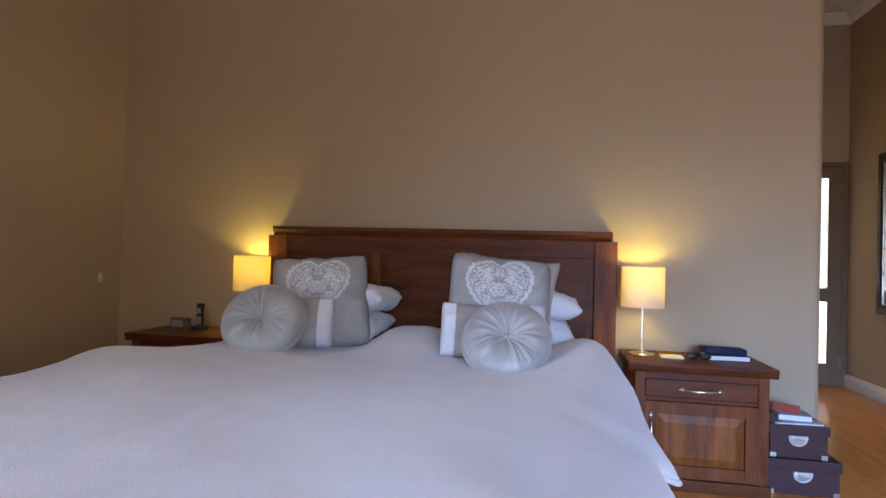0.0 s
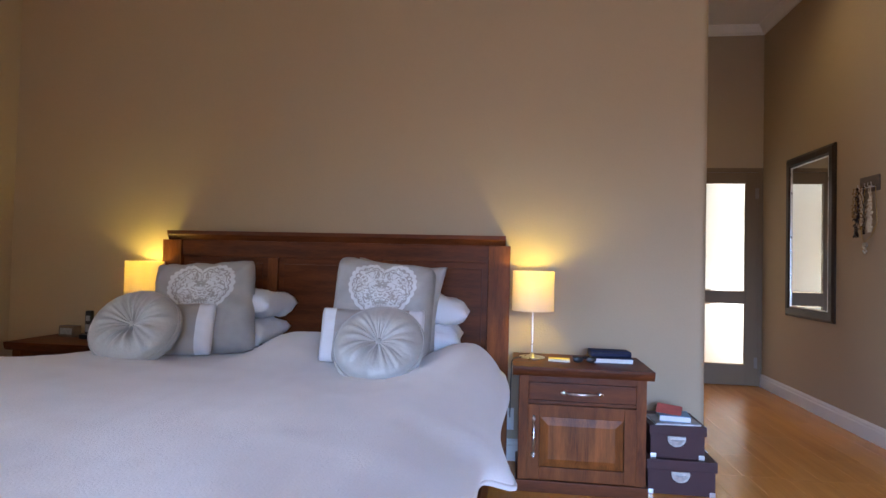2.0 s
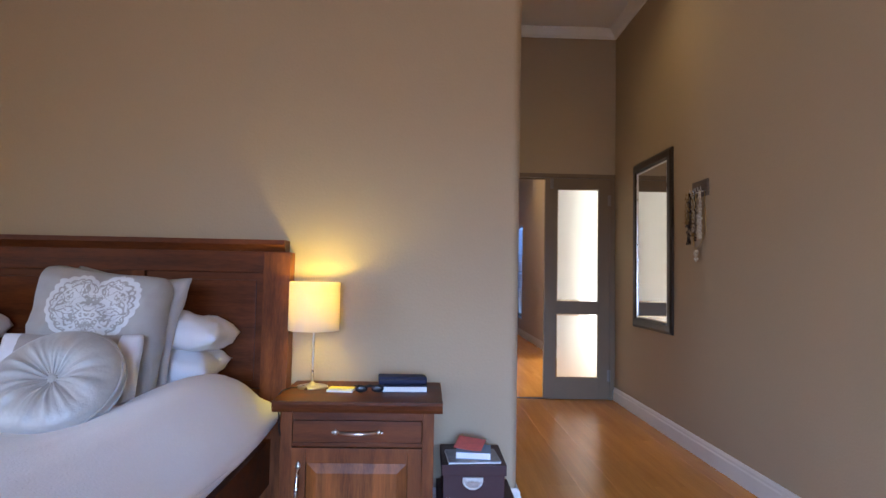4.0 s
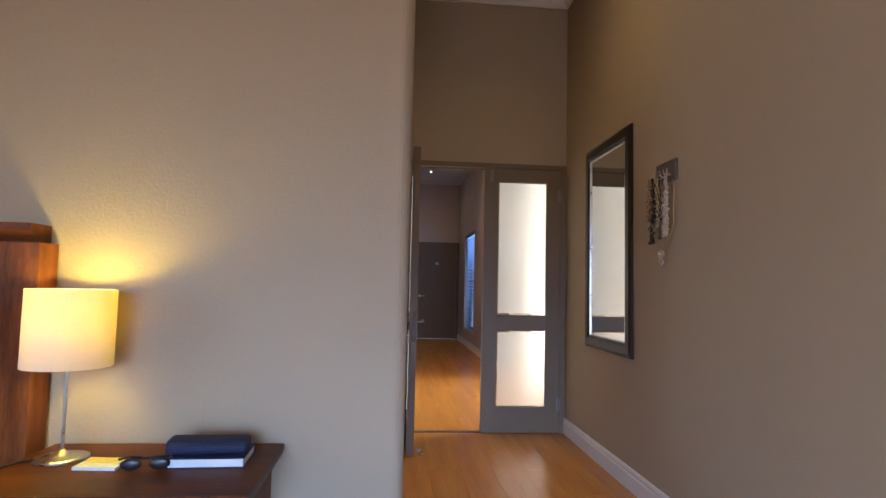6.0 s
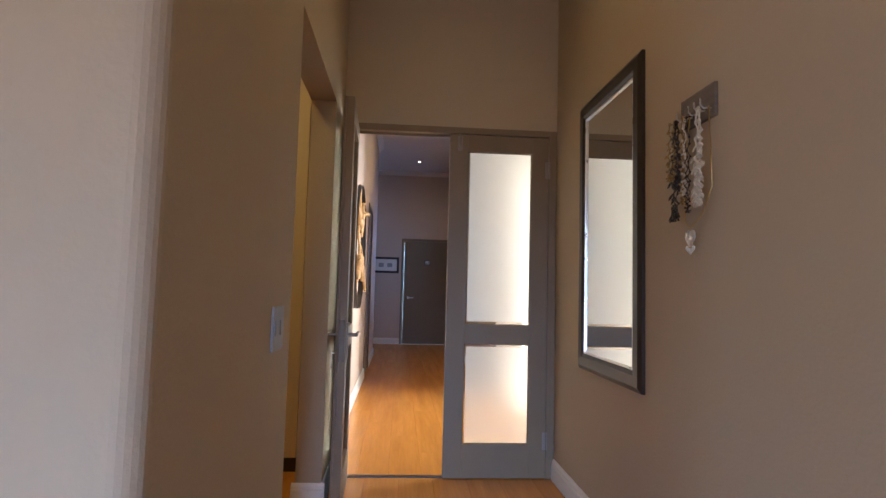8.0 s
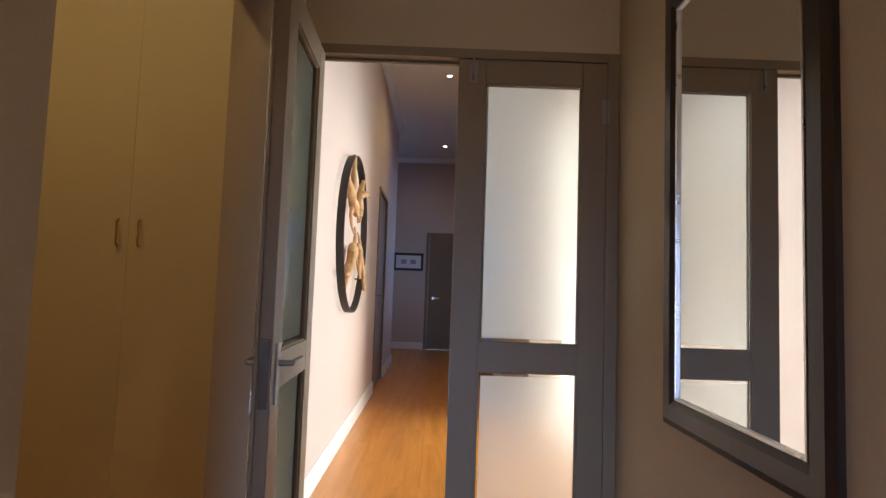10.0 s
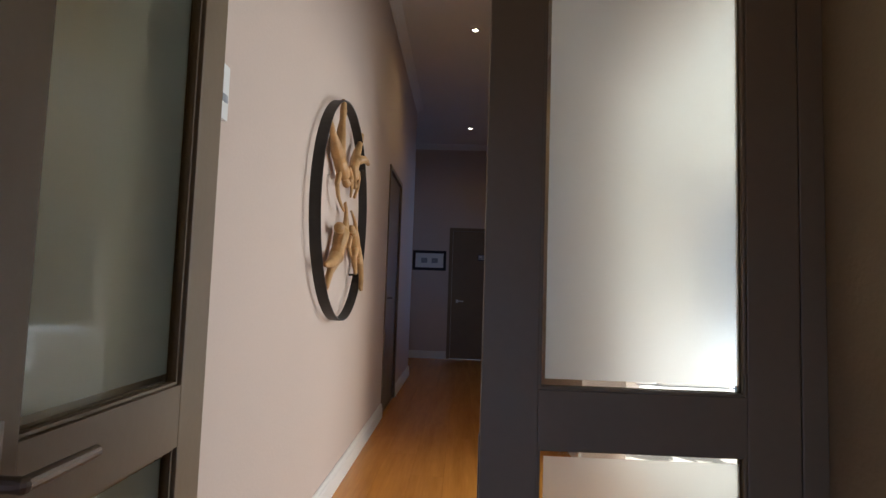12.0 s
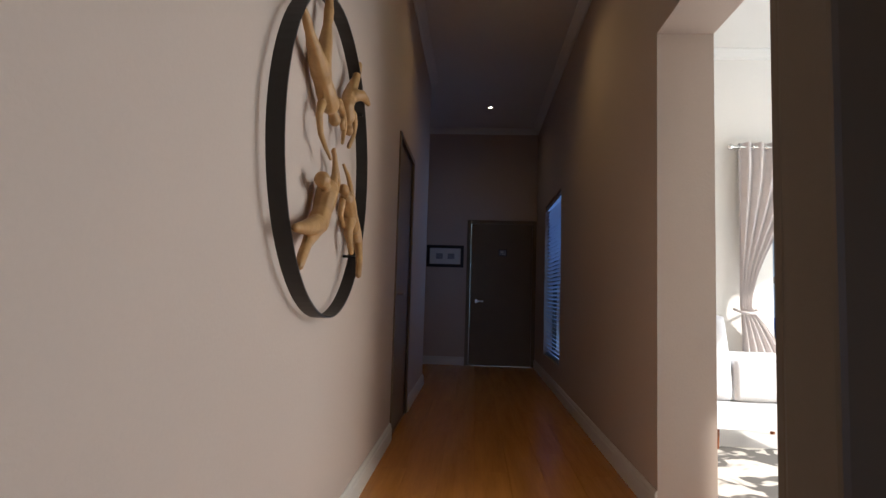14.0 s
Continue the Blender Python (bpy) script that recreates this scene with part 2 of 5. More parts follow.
def shade_material(name):
    m = bpy.data.materials.new(name)
    m.use_nodes = True
    t = m.node_tree
    t.nodes.remove(t.nodes["Principled BSDF"])
    o = t.nodes["Material Output"]
    tl, df, mx, wv, bp, co = (t.nodes.new("ShaderNode" + n) for n in (
        "BsdfTranslucent", "BsdfDiffuse", "MixShader", "TexNoise", "Bump", "TexCoord"))
    tl.inputs[0].default_value = (0.62, 0.50, 0.24, 1)
    df.inputs[0].default_value = (0.82, 0.78, 0.68, 1)
    mx.inputs[0].default_value = 0.55
    wv.inputs["Scale"].default_value = 300
    bp.inputs["Strength"].default_value = 0.2
    t.links.new(co.outputs["Object"], wv.inputs[0])
    t.links.new(wv.outputs[0], bp.inputs["Height"])
    t.links.new(bp.outputs[0], df.inputs["Normal"])
    t.links.new(tl.outputs[0], mx.inputs[1])
    t.links.new(df.outputs[0], mx.inputs[2])
    t.links.new(mx.outputs[0], o.inputs[0])
    return m


def glow_material(name, color, strength):
    m = bpy.data.materials.new(name)
    m.use_nodes = True
    b = m.node_tree.nodes["Principled BSDF"]
    b.inputs["Emission Color"].default_value, b.inputs["Emission Strength"].default_value = (*color, 1), strength
    return m


def heart_material(name):
    """Grey linen with a white damask heart printed on it."""
    m = GREYLINEN.copy()
    m.name = name
    t = m.node_tree
    b = t.nodes["Principled BSDF"]
    base = b.inputs["Base Color"].links[0].from_socket
    co = t.nodes.new("ShaderNodeTexCoord")
    sep = t.nodes.new("ShaderNodeSeparateXYZ")
    t.links.new(co.outputs["Object"], sep.inputs[0])

    def op(kind, a, bb=0.0, c=None):
        n = t.nodes.new("ShaderNodeMath")
        n.operation = kind
        for i, v in enumerate((a, bb) if c is None else (a, bb, c)):
            if isinstance(v, (int, float)):
                n.inputs[i].default_value = v
            else:
                t.links.new(v, n.inputs[i])
        return n.outputs[0]

    ax = op("ABSOLUTE", sep.outputs[0])
    x = op("MULTIPLY", ax, 1 / 0.165)
    y = op("MULTIPLY_ADD", sep.outputs[2], 1 / 0.140, -0.12)
    lobe = op("SUBTRACT", y, op("MULTIPLY", op("SQRT", x), 0.62))
    edge = op("ABSOLUTE", op("SINE", op("MULTIPLY", op("ARCTAN2", lobe, x), 13.0)))
    f = op("ADD", op("ADD", op("MULTIPLY", x, x), op("MULTIPLY", lobe, lobe)), op("MULTIPLY", edge, -0.10))
    inside = op("LESS_THAN", f, 0.95)
    band = op("MULTIPLY", op("GREATER_THAN", f, 0.72), inside)
    gap = op("LESS_THAN", f, 0.64)
    com = t.nodes.new("ShaderNodeCombineXYZ")
    t.links.new(ax, com.inputs[0])
    t.links.new(sep.outputs[2], com.inputs[1])
    swirl = t.nodes.new("ShaderNodeTexNoise")
    swirl.inputs["Scale"].default_value, swirl.inputs["Distortion"].default_value = 34, 1.6
    swirl.inputs["Detail"].default_value = 0.5
    t.links.new(com.outputs[0], swirl.inputs[0])
    curl = op("GREATER_THAN", op("ABSOLUTE", op("SUBTRACT", swirl.outputs[0], 0.48)), 0.055)
    mask = op("MULTIPLY", op("MAXIMUM", op("MULTIPLY", op("MULTIPLY", curl, gap), inside), band), 0.85)
    front = op("LESS_THAN", sep.outputs[1], 0.0)
    mx = t.nodes.new("ShaderNodeMix")
    mx.data_type = "RGBA"
    t.links.new(op("MULTIPLY", mask, front), mx.inputs[0])
    t.links.new(base, mx.inputs[6])
    mx.inputs[7].default_value = (0.74, 0.75, 0.76, 1)
    t.links.new(mx.outputs[2], b.inputs["Base Color"])
    return m


def rug_material(name):
    m = bpy.data.materials.new(name)
    m.use_nodes = True
    t = m.node_tree
    b = t.nodes["Principled BSDF"]
    b.inputs["Roughness"].default_value = 0.95
    n = t.nodes.new("ShaderNodeTexNoise")
    n.inputs["Scale"].default_value, n.inputs["Distortion"].default_value = 3.2, 1.2
    r = t.nodes.new("ShaderNodeValToRGB")
    r.color_ramp.elements[0].position, r.color_ramp.elements[1].position = 0.47, 0.52
    r.color_ramp.elements[0].color, r.color_ramp.elements[1].color = (0.12, 0.11, 0.10, 1), (0.62, 0.58, 0.52, 1)
    co = t.nodes.new("ShaderNodeTexCoord")
    t.links.new(co.outputs["Object"], n.inputs[0])
    t.links.new(n.outputs[0], r.inputs[0])
    t.links.new(r.outputs[0], b.inputs["Base Color"])
    return m


GLASS = glass_material("clear_glass")
FROST = frosted_material("frosted_film_glass")
SHADE = shade_material("cream_lampshade_cloth")
BULBM = glow_material("lit_bulb", (1, 0.72, 0.3), 4)
SPOTM = glow_material("lit_downlight_lens", (1, 0.9, 0.75), 8)
MIRROR = bpy.data.materials.new("silvered_mirror")
MIRROR.use_nodes = True
mb = MIRROR.node_tree.nodes["Principled BSDF"]
mb.inputs["Metallic"].default_value, mb.inputs["Roughness"].default_value = 1.0, 0.01
mb.inputs["Base Color"].default_value = (0.86, 0.88, 0.87, 1)
HEART = heart_material("grey_linen_with_white_heart_print")
RUG = rug_material("patched_hide_rug")


# ---- mesh helpers ----
def bx(bm, x0, x1, y0, y1, z0, z1, bevel=0.0, seg=2):
    vs = [bm.verts.new((x, y, z)) for x in (x0, x1) for y in (y0, y1) for z in (z0, z1)]
    q = ((0, 1, 3, 2), (4, 6, 7, 5), (0, 4, 5, 1), (2, 3, 7, 6), (0, 2, 6, 4), (1, 5, 7, 3))
    fs = [bm.faces.new([vs[i] for i in f]) for f in q]
    if bevel:
        es = list({e for f in fs for e in f.edges})
        bmesh.ops.bevel(bm, geom=es, offset=bevel, segments=seg, profile=0.7, affect="EDGES")
    return bm


def rod(bm, p0, p1, r0, r1=None, seg=12, cap=True):
    p0, p1 = Vector(p0), Vector(p1)
    r1 = r0 if r1 is None else r1
    z = (p1 - p0).normalized()
    x = z.orthogonal().normalized()
    y = z.cross(x)
    rings = []
    for p, r in ((p0, r0), (p1, r1)):
        rings.append([bm.verts.new(p + x * (r * math.cos(a)) + y * (r * math.sin(a))) for a in
                      [2 * math.pi * i / seg for i in range(seg)]])
    for i in range(seg):
        bm.faces.new((rings[0][i], rings[0][(i + 1) % seg], rings[1][(i + 1) % seg], rings[1][i]))
    if cap:
        bm.faces.new(rings[0][::-1])
        bm.faces.new(rings[1])
    return bm


def lathe(bm, profile, c=(0, 0, 0), seg=28):
    """Turns (radius, height) pairs round an upright axis at c."""
    c = Vector(c)
    rings = []
    for r, h in profile:
        rings.append([bm.verts.new(c + Vector((max(r, 1e-4) * math.cos(a), max(r, 1e-4) * math.sin(a), h))) for a in
                      [2 * math.pi * i / seg for i in range(seg)]])
    for a, b in zip(rings, rings[1:]):
        for i in range(seg):
            bm.faces.new((a[i], a[(i + 1) % seg], b[(i + 1) % seg], b[i]))
    return bm


def tube(bm, pts, r, seg=8, closed=False):
    pts = [Vector(p) for p in pts]
    n = len(pts)
    rings = []
    side = None
    for i, p in enumerate(pts):
        a = pts[(i - 1) % n] if closed or i else p
        b = pts[(i + 1) % n] if closed or i < n - 1 else p
        d = (b - a).normalized()
        side = d.orthogonal().normalized() if side is None else (side - d * side.dot(d)).normalized()
        up = d.cross(side)
        rr = r(i / max(1, n - 1)) if callable(r) else r
        rings.append([bm.verts.new(p + side * (rr * math.cos(2 * math.pi * k / seg)) + up * (rr * math.sin(2 * math.pi * k / seg)))
                      for k in range(seg)])
    pairs = list(zip(rings, rings[1:])) + ([(rings[-1], rings[0])] if closed else [])
    for a, b in pairs:
        for k in range(seg):
            bm.faces.new((a[k], a[(k + 1) % seg], b[(k + 1) % seg], b[k]))
    if not closed:
        bm.faces.new(rings[0][::-1])
        bm.faces.new(rings[-1])
    return bm


def ball(bm, c, r, seg=12, squash=(1, 1, 1)):
    m = Matrix.Translation(c) @ Matrix.Diagonal((*squash, 1))
    bmesh.ops.create_uvsphere(bm, u_segments=seg, v_segments=max(6, seg // 2), radius=r, matrix=m)
    return bm


def prism(bm, profile, a, b, out):
    """Sweeps (depth, height) pairs from a to b; depth goes along out."""
    a, b, out = Vector(a), Vector(b), Vector(out)
    r0 = [bm.verts.new(a + out * d + Vector((0, 0, h))) for d, h in profile]
    r1 = [bm.verts.new(b + out * d + Vector((0, 0, h))) for d, h in profile]
    n = len(profile)
    for i in range(n):
        bm.faces.new((r0[i], r0[(i + 1) % n], r1[(i + 1) % n], r1[i]))
    bm.faces.new(r0[::-1])
    bm.faces.new(r1)
    return bm


def mesh(name, bm, mat, smooth=False):
    bmesh.ops.recalc_face_normals(bm, faces=bm.faces)
    me = bpy.data.meshes.new(name)
    bm.to_mesh(me)
    bm.free()
    me.materials.append(mat)
    if smooth:
        me.shade_smooth()
    return me


def part(name, bm, mat, parent, label="", smooth=False):
    ob = new(name, mesh(name, bm, mat, smooth))
    ob.parent = parent
    return tagged(ob, label)


def thing(name, at, label, category, group="", turn=0):
    ob = new(name)
    ob.matrix_world = pose(*at, 0, 0, turn)
    ob.empty_display_size = 0.05
    return tagged(ob, label, category, group)


def solo(name, bm, mat, label, category, at=None, smooth=False, group=""):
    ob = new(name, mesh(name, bm, mat, smooth))
    if at is not None:
        ob.matrix_world = at
    return tagged(ob, label, category, group)


def struct(name, bm, mat, label="", smooth=False):
    return tagged(new(name, mesh(name, bm, mat, smooth)), label, kind="structure")


def boxes(*rows, bevel=0.0):
    bm = bmesh.new()
    for r in rows:
        bx(bm, *r, bevel=bevel)
    return bm


def outline(bm, pts, z0, z1):
    lo = [bm.verts.new((x, y, z0)) for x, y in pts]
    hi = [bm.verts.new((x, y, z1)) for x, y in pts]
    n = len(pts)
    for i in range(n):
        bm.faces.new((lo[i], lo[(i + 1) % n], hi[(i + 1) % n], hi[i]))
    bm.faces.new(lo[::-1])
    bm.faces.new(hi)
    return bm


# ---- plan ----
LX, BY, RX, BACK = -1.87, 3.88, 3.675, -2.4      # bedroom: left wall, bed wall, right wall, rear wall
PX, PXI = 2.375, 2.245                            # wall between passage and dressing room
DY = 6.40                                         # double door
CL, CR, CRO, FAR = 2.315, 3.75, 4.025, 14.365     # corridor walls and far end
TOP = 3.46
SKIRT = [(0, 0), (0.018, 0), (0.018, 0.082), (0.013, 0.090), (0.013, 0.104), (0.006, 0.118), (0, 0.118)]
COVE = [(0, 0), (0.012, 0), (0.022, 0.022), (0.060, 0.055), (0.078, 0.070), (0.078, 0.082), (0, 0.082)]

# bed wall with its rounded corner and the return into the passage
r = 0.040
arc = [(PX - r + r * math.sin(a), BY + r - r * math.cos(a)) for a in [math.pi / 2 * i / 6 for i in range(7)]]
struct("wall_bed", outline(bmesh.new(), [(LX, BY)] + arc + [(PX, 4.96), (PXI, 4.96), (PXI, BY + 0.13), (LX, BY + 0.13)], -0.1, TOP), WALL)
struct("wall_dressing_header", boxes((PXI, PX, 4.96, 5.97, 2.07, TOP)), WALL)
struct("wall_dressing_pier", boxes((PXI, PX, 5.97, DY, -0.1, TOP)), WALL)
struct("wall_left", boxes((LX - 0.2, LX, BACK - 0.2, -0.6, -0.1, TOP), (LX - 0.2, LX, 1.5, BY + 0.13, -0.1, TOP),
                          (LX - 0.2, LX, -0.6, 1.5, -0.1, 0.85), (LX - 0.2, LX, -0.6, 1.5, 2.05, TOP)), WALL)
struct("wall_rear", boxes((LX, 1.0, BACK - 0.2, BACK, -0.1, TOP), (3.3, RX + 0.2, BACK - 0.2, BACK, -0.1, TOP),
                          (1.0, 3.3, BACK - 0.2, BACK, 2.1, TOP)), WALL)
struct("wall_right", boxes((RX, RX + 0.2, BACK, DY + 0.14, -0.1, TOP)), WALL)
struct("wall_door", boxes((PXI, 2.375, DY, DY + 0.14, -0.1, TOP), (2.375, 2.39, DY, DY + 0.052, -0.1, TOP), (2.39, RX, DY, DY + 0.14, 2.086, TOP)), WALL)
# dressing room shell
struct("wall_dressing_left", boxes((0.45, 0.55, BY + 0.13, 7.2, -0.1, TOP)), WALL)
struct("wall_dressing_back", boxes((0.55, CL - 0.16, 7.1, 7.2, -0.1, TOP)), WALL)
# corridor
struct("wall_corridor_left", boxes((CL - 0.16, CL, DY + 0.14, 10.14, -0.1, TOP), (CL - 0.16, CL, 10.96, 12.5, -0.1, TOP),
                                   (CL - 0.16, CL, 10.14, 10.96, 2.12, TOP)), CORR)
struct("wall_corridor_right", boxes((CR, CRO, DY + 0.14, 6.62, -0.1, TOP), (CR, CRO, 8.93, 12.04, -0.1, TOP), (CR, CRO, 6.62, 8.93, 2.33, TOP),
                                    (CR, CRO, 12.04, 13.36, -0.1, 0.30), (CR, CRO, 12.04, 13.36, 2.15, TOP),
                                    (CR, CRO, 13.36, FAR + 0.2, -0.1, TOP)), CORR)
struct("wall_corridor_end", boxes((1.0, 2.80, FAR, FAR + 0.2, -0.1, TOP), (3.69, CR, FAR, FAR + 0.2, -0.1, TOP), (2.80, 3.69, FAR, FAR + 0.2, 2.09, TOP)), CORR)
struct("wall_alcove", boxes((0.85, 1.0, 12.5, FAR + 0.2, -0.1, TOP)), CORR)
struct("wall_side_room", boxes((0.2, 0.35, 9.0, 12.5, -0.1, TOP), (0.35, CL - 0.16, 9.0, 9.15, -0.1, TOP), (0.2, CL - 0.16, 12.5, 12.65, -0.1, TOP)), CORR)
# lounge
struct("wall_lounge_far", boxes((CRO, 5.5, 11.3, 11.55, -0.1, 3.3), (8.0, 9.2, 11.3, 11.55, -0.1, 3.3), (5.5, 8.0, 11.3, 11.55, 2.2, 3.3)), LOUNGEW)
# wide opening added in this unseen wall to let sun and lamp in
struct("wall_lounge_right", boxes((9.2, 9.4, 5.2, 6.3, -0.1, 3.3), (9.2, 9.4, 11.2, 11.55, -0.1, 3.3), (9.2, 9.4, 6.3, 11.2, 3.25, 3.3)), LOUNGEW)
struct("wall_lounge_near", boxes((RX + 0.2, 9.2, 5.2, 5.4, -0.1, 3.3), (RX + 0.2, CRO, 5.4, DY + 0.14, -0.1, 3.3)), LOUNGEW)
struct("ceiling_lounge", boxes((CRO, 9.4, 5.2, 11.55, 3.3, 3.4)), CEIL)
struct("ceiling_bedroom", boxes((LX - 0.2, RX + 0.2, BACK - 0.2, DY + 0.07, TOP, TOP + 0.12)), CEIL)
struct("ceiling_corridor", boxes((0.2, CRO, DY + 0.07, FAR + 0.2, TOP, TOP + 0.12)), CEIL)
struct("floor_lounge", boxes((CRO, 9.4, 5.2, 11.55, -0.1, -0.002)), TILE)
struct("floor_side_room", boxes((0.2, CL - 0.16, 9.0, 12.65, -0.1, -0.002)), TILE)

sk = bmesh.new()
for a, b, o in (((LX, BY), (PX, BY), (0, -1)), ((PX, BY - 0.018), (PX, 4.96), (1, 0)), ((PXI - 0.018, 5.97), (PX + 0.018, 5.97), (0, -1)),
                ((PX, 5.97), (PX, DY), (1, 0)), ((RX, BACK), (RX, DY - 0.012), (-1, 0)), ((LX, BACK), (LX, BY), (1, 0))):
    prism(sk, SKIRT, (*a, 0), (*b, 0), (*o, 0))
struct("baseboard_bedroom", sk, WHITE)
sk = bmesh.new()
for a, b, o in (((CL, DY + 0.14), (CL, 10.08), (1, 0)), ((CL, 11.02), (CL, 12.5), (1, 0)), ((1.0, 12.65), (CL - 0.16, 12.65), (0, 1)), ((CR, 8.93), (CR, FAR), (-1, 0)),
                ((1.0, FAR), (2.74, FAR), (0, -1))):
    prism(sk, SKIRT, (*a, 0), (*b, 0), (*o, 0))
struct("baseboard_corridor", sk, WHITE)
cv = bmesh.new()
for a, b, o in (((PX, DY), (RX, DY), (0, -1)), ((RX, BACK), (RX, DY), (-1, 0)), ((LX, BY), (PX, BY), (0, -1)), ((LX, BACK), (LX, BY), (1, 0)),
                ((PX, BY), (PX, DY), (1, 0))):
    prism(cv, COVE, (*a, TOP - 0.082), (*b, TOP - 0.082), (*o, 0))
struct("trim_cornice_bedroom", cv, CEIL)
cv = bmesh.new()
for a, b, o in (((CL, DY + 0.14), (CL, 12.5), (1, 0)), ((CR, DY + 0.14), (CR, FAR), (-1, 0)), ((1.0, FAR), (CR, FAR), (0, -1))):
    prism(cv, COVE, (*a, TOP - 0.082), (*b, TOP - 0.082), (*o, 0))
struct("trim_cornice_corridor", cv, CEIL)
cv = bmesh.new()
prism(cv, COVE, (CRO, 11.3, 3.218), (9.2, 11.3, 3.218), (0, -1, 0))
struct("trim_cornice_lounge", cv, CEIL)

# outdoors
ground = struct("ground", boxes((-400, 400, -400, 400, -0.35, -0.12)), PATIO)
struct("floor_base", boxes((LX - 0.2, CRO, BACK - 0.2, FAR + 0.2, -0.1, -0.010)), GAP)


# ---- double door ----
def door_frame(name, x0, x1, z1, y0, y1, w=0.05):
    bm = bmesh.new()
    bx(bm, x0, x0 + w, y0, y1, 0, z1 + 0.04, 0.004)
    bx(bm, x1 - w, x1, y0, y1, 0, z1 + 0.04, 0.004)
    bx(bm, x0 + w, x1 - w, y0, y1, z1, z1 + 0.04, 0.004)
    bx(bm, x0 + w - 0.006, x1 - w + 0.006, y0 + 0.045, y1 - 0.002, z1 - 0.012, z1 + 0.004, 0.002)
    return struct(name, bm, DOORP, "taupe painted wooden door frame")


door_frame("door_frame_double", 2.391, RX - 0.002, 2.045, DY - 0.013, DY + 0.050)


def leaf(name, m, width, label, meeting):
    """A glazed door leaf. Local: hinge edge at x 0, free edge at x width, front at y 0, back at y 0.04."""
    top = tagged(new(name), label, "door", kind="structure")
    top.matrix_world = m
    g0, g1 = 0.10, width - 0.11
    part("stile", boxes((0, g0, 0, 0.04, 0.005, 2.04), bevel=0.003), DOORP, top)
    part("stile", boxes((g1, width, 0, 0.04, 0.005, 2.04), bevel=0.003), DOORP, top)
    for z0, z1 in ((0.005, 0.195), (0.783, 0.893), (1.942, 2.04)):
        part("rail", boxes((g0, g1, 0.001, 0.039, z0, z1), bevel=0.002), DOORP, top)
    for z0, z1 in ((0.195, 0.783), (0.893, 1.942)):
        pane = part("pane", boxes((g0, g1, 0.017, 0.021, z0, z1)), GLASS, top, "clear glass pane")
        pane.visible_shadow = False
        lo, hi = (0.020, 0.010) if z0 > 0.5 else (0.010, 0.018)
        sheet = bmesh.new()
        sheet.faces.new([sheet.verts.new((x, 0.0150, z)) for x, z in ((g0 + 0.009, z0 + lo), (g1 - 0.014, z0 + lo), (g1 - 0.014, z1 - hi), (g0 + 0.009, z1 - hi))])
        part("film", sheet, FROST, top, "white frosted film stuck to the pane")
        bead = bmesh.new()
        for yy in (0.004, 0.022):
            bx(bead, g0, g0 + 0.006, yy, yy + 0.010, z0, z1, 0.002)
            bx(bead, g1 - 0.006, g1, yy, yy + 0.010, z0, z1, 0.002)
            bx(bead, g0 + 0.006, g1 - 0.006, yy, yy + 0.010, z0, z0 + 0.006, 0.002)
            bx(bead, g0 + 0.006, g1 - 0.006, yy, yy + 0.010, z1 - 0.006, z1, 0.002)
        part("glazing_bead", bead, DOORP, top)
    for z in (0.22, 1.84):
        h = bmesh.new()
        rod(h, (-0.004, -0.004, z - 0.05), (-0.004, -0.004, z + 0.05), 0.006)
        bx(h, -0.003, 0.02, -0.003, 0.0, z - 0.05, z + 0.05)
        part("hinge", h, AGED, top, "steel butt hinge")
    if meeting == "fixed":
        part("meeting_strip", boxes((width - 0.030, width - 0.001, 0.040, 0.048, 0.005, 2.04), bevel=0.002), DOORP, top)
        b = bmesh.new()
        bx(b, width - 0.075, width - 0.045, -0.006, 0, 1.94, 2.03, 0.002)
        rod(b, (width - 0.06, -0.010, 1.95), (width - 0.06, -0.010, 2.04), 0.006)
        rod(b, (width - 0.06, -0.010, 1.965), (width - 0.06, -0.026, 1.965), 0.005)
        part("bolt", b, AGED, top, "steel barrel bolt")
        s = bmesh.new()
        bx(s, width - 0.001, width + 0.002, 0.010, 0.032, 0.60, 0.80, 0.001)
        part("strike_plate", s, BRONZE, top, "dark strike plate")
    else:
        part("meeting_strip", boxes((width - 0.014, width + 0.004, -0.010, 0.0, 0.005, 2.04), bevel=0.002), DOORP, top)
        part("lock_plate", boxes((width - 0.0005, width + 0.0045, 0.006, 0.034, 0.74, 0.94), bevel=0.001), BRONZE, top, "dark lock forend")
        for yb, s in ((0.0, -1), (0.04, 1)):
            h = bmesh.new()
            y0, y1 = sorted((yb, yb + s * 0.007))
            bx(h, width - 0.078, width - 0.040, y0, y1, 0.745, 0.925, 0.003)
            c = (width - 0.059, yb + s * 0.045, 0.865)
            rod(h, (c[0], yb, c[2]), c, 0.009)
            rod(h, c, (c[0] - 0.115, c[1] + s * 0.004, c[2] + 0.003), 0.009, 0.0075)
            ball(h, c, 0.0095, 10)
            rod(h, (width - 0.059, y0 - 0.001, 0.775), (width - 0.059, y1 + 0.001, 0.775), 0.007)
            part("door_handle", h, AGED, top, "aged nickel lever handle", smooth=False)
        k = bmesh.new()
        rod(k, (width - 0.059, -0.03, 0.775), (width - 0.059, 0.0, 0.775), 0.0025)
        bx(k, width - 0.07, width - 0.05, -0.032, -0.029, 0.70, 0.78, 0.001)
        part("key", k, NICKEL, top, "key with tag in the lock")
    return top


mirror_x = Matrix.Diagonal((-1, 1, 1, 1))
closed = leaf("door_1", pose(3.62, DY - 0.016, 0), 0.606, "closed taupe glazed door leaf with frosted panes", "fixed")
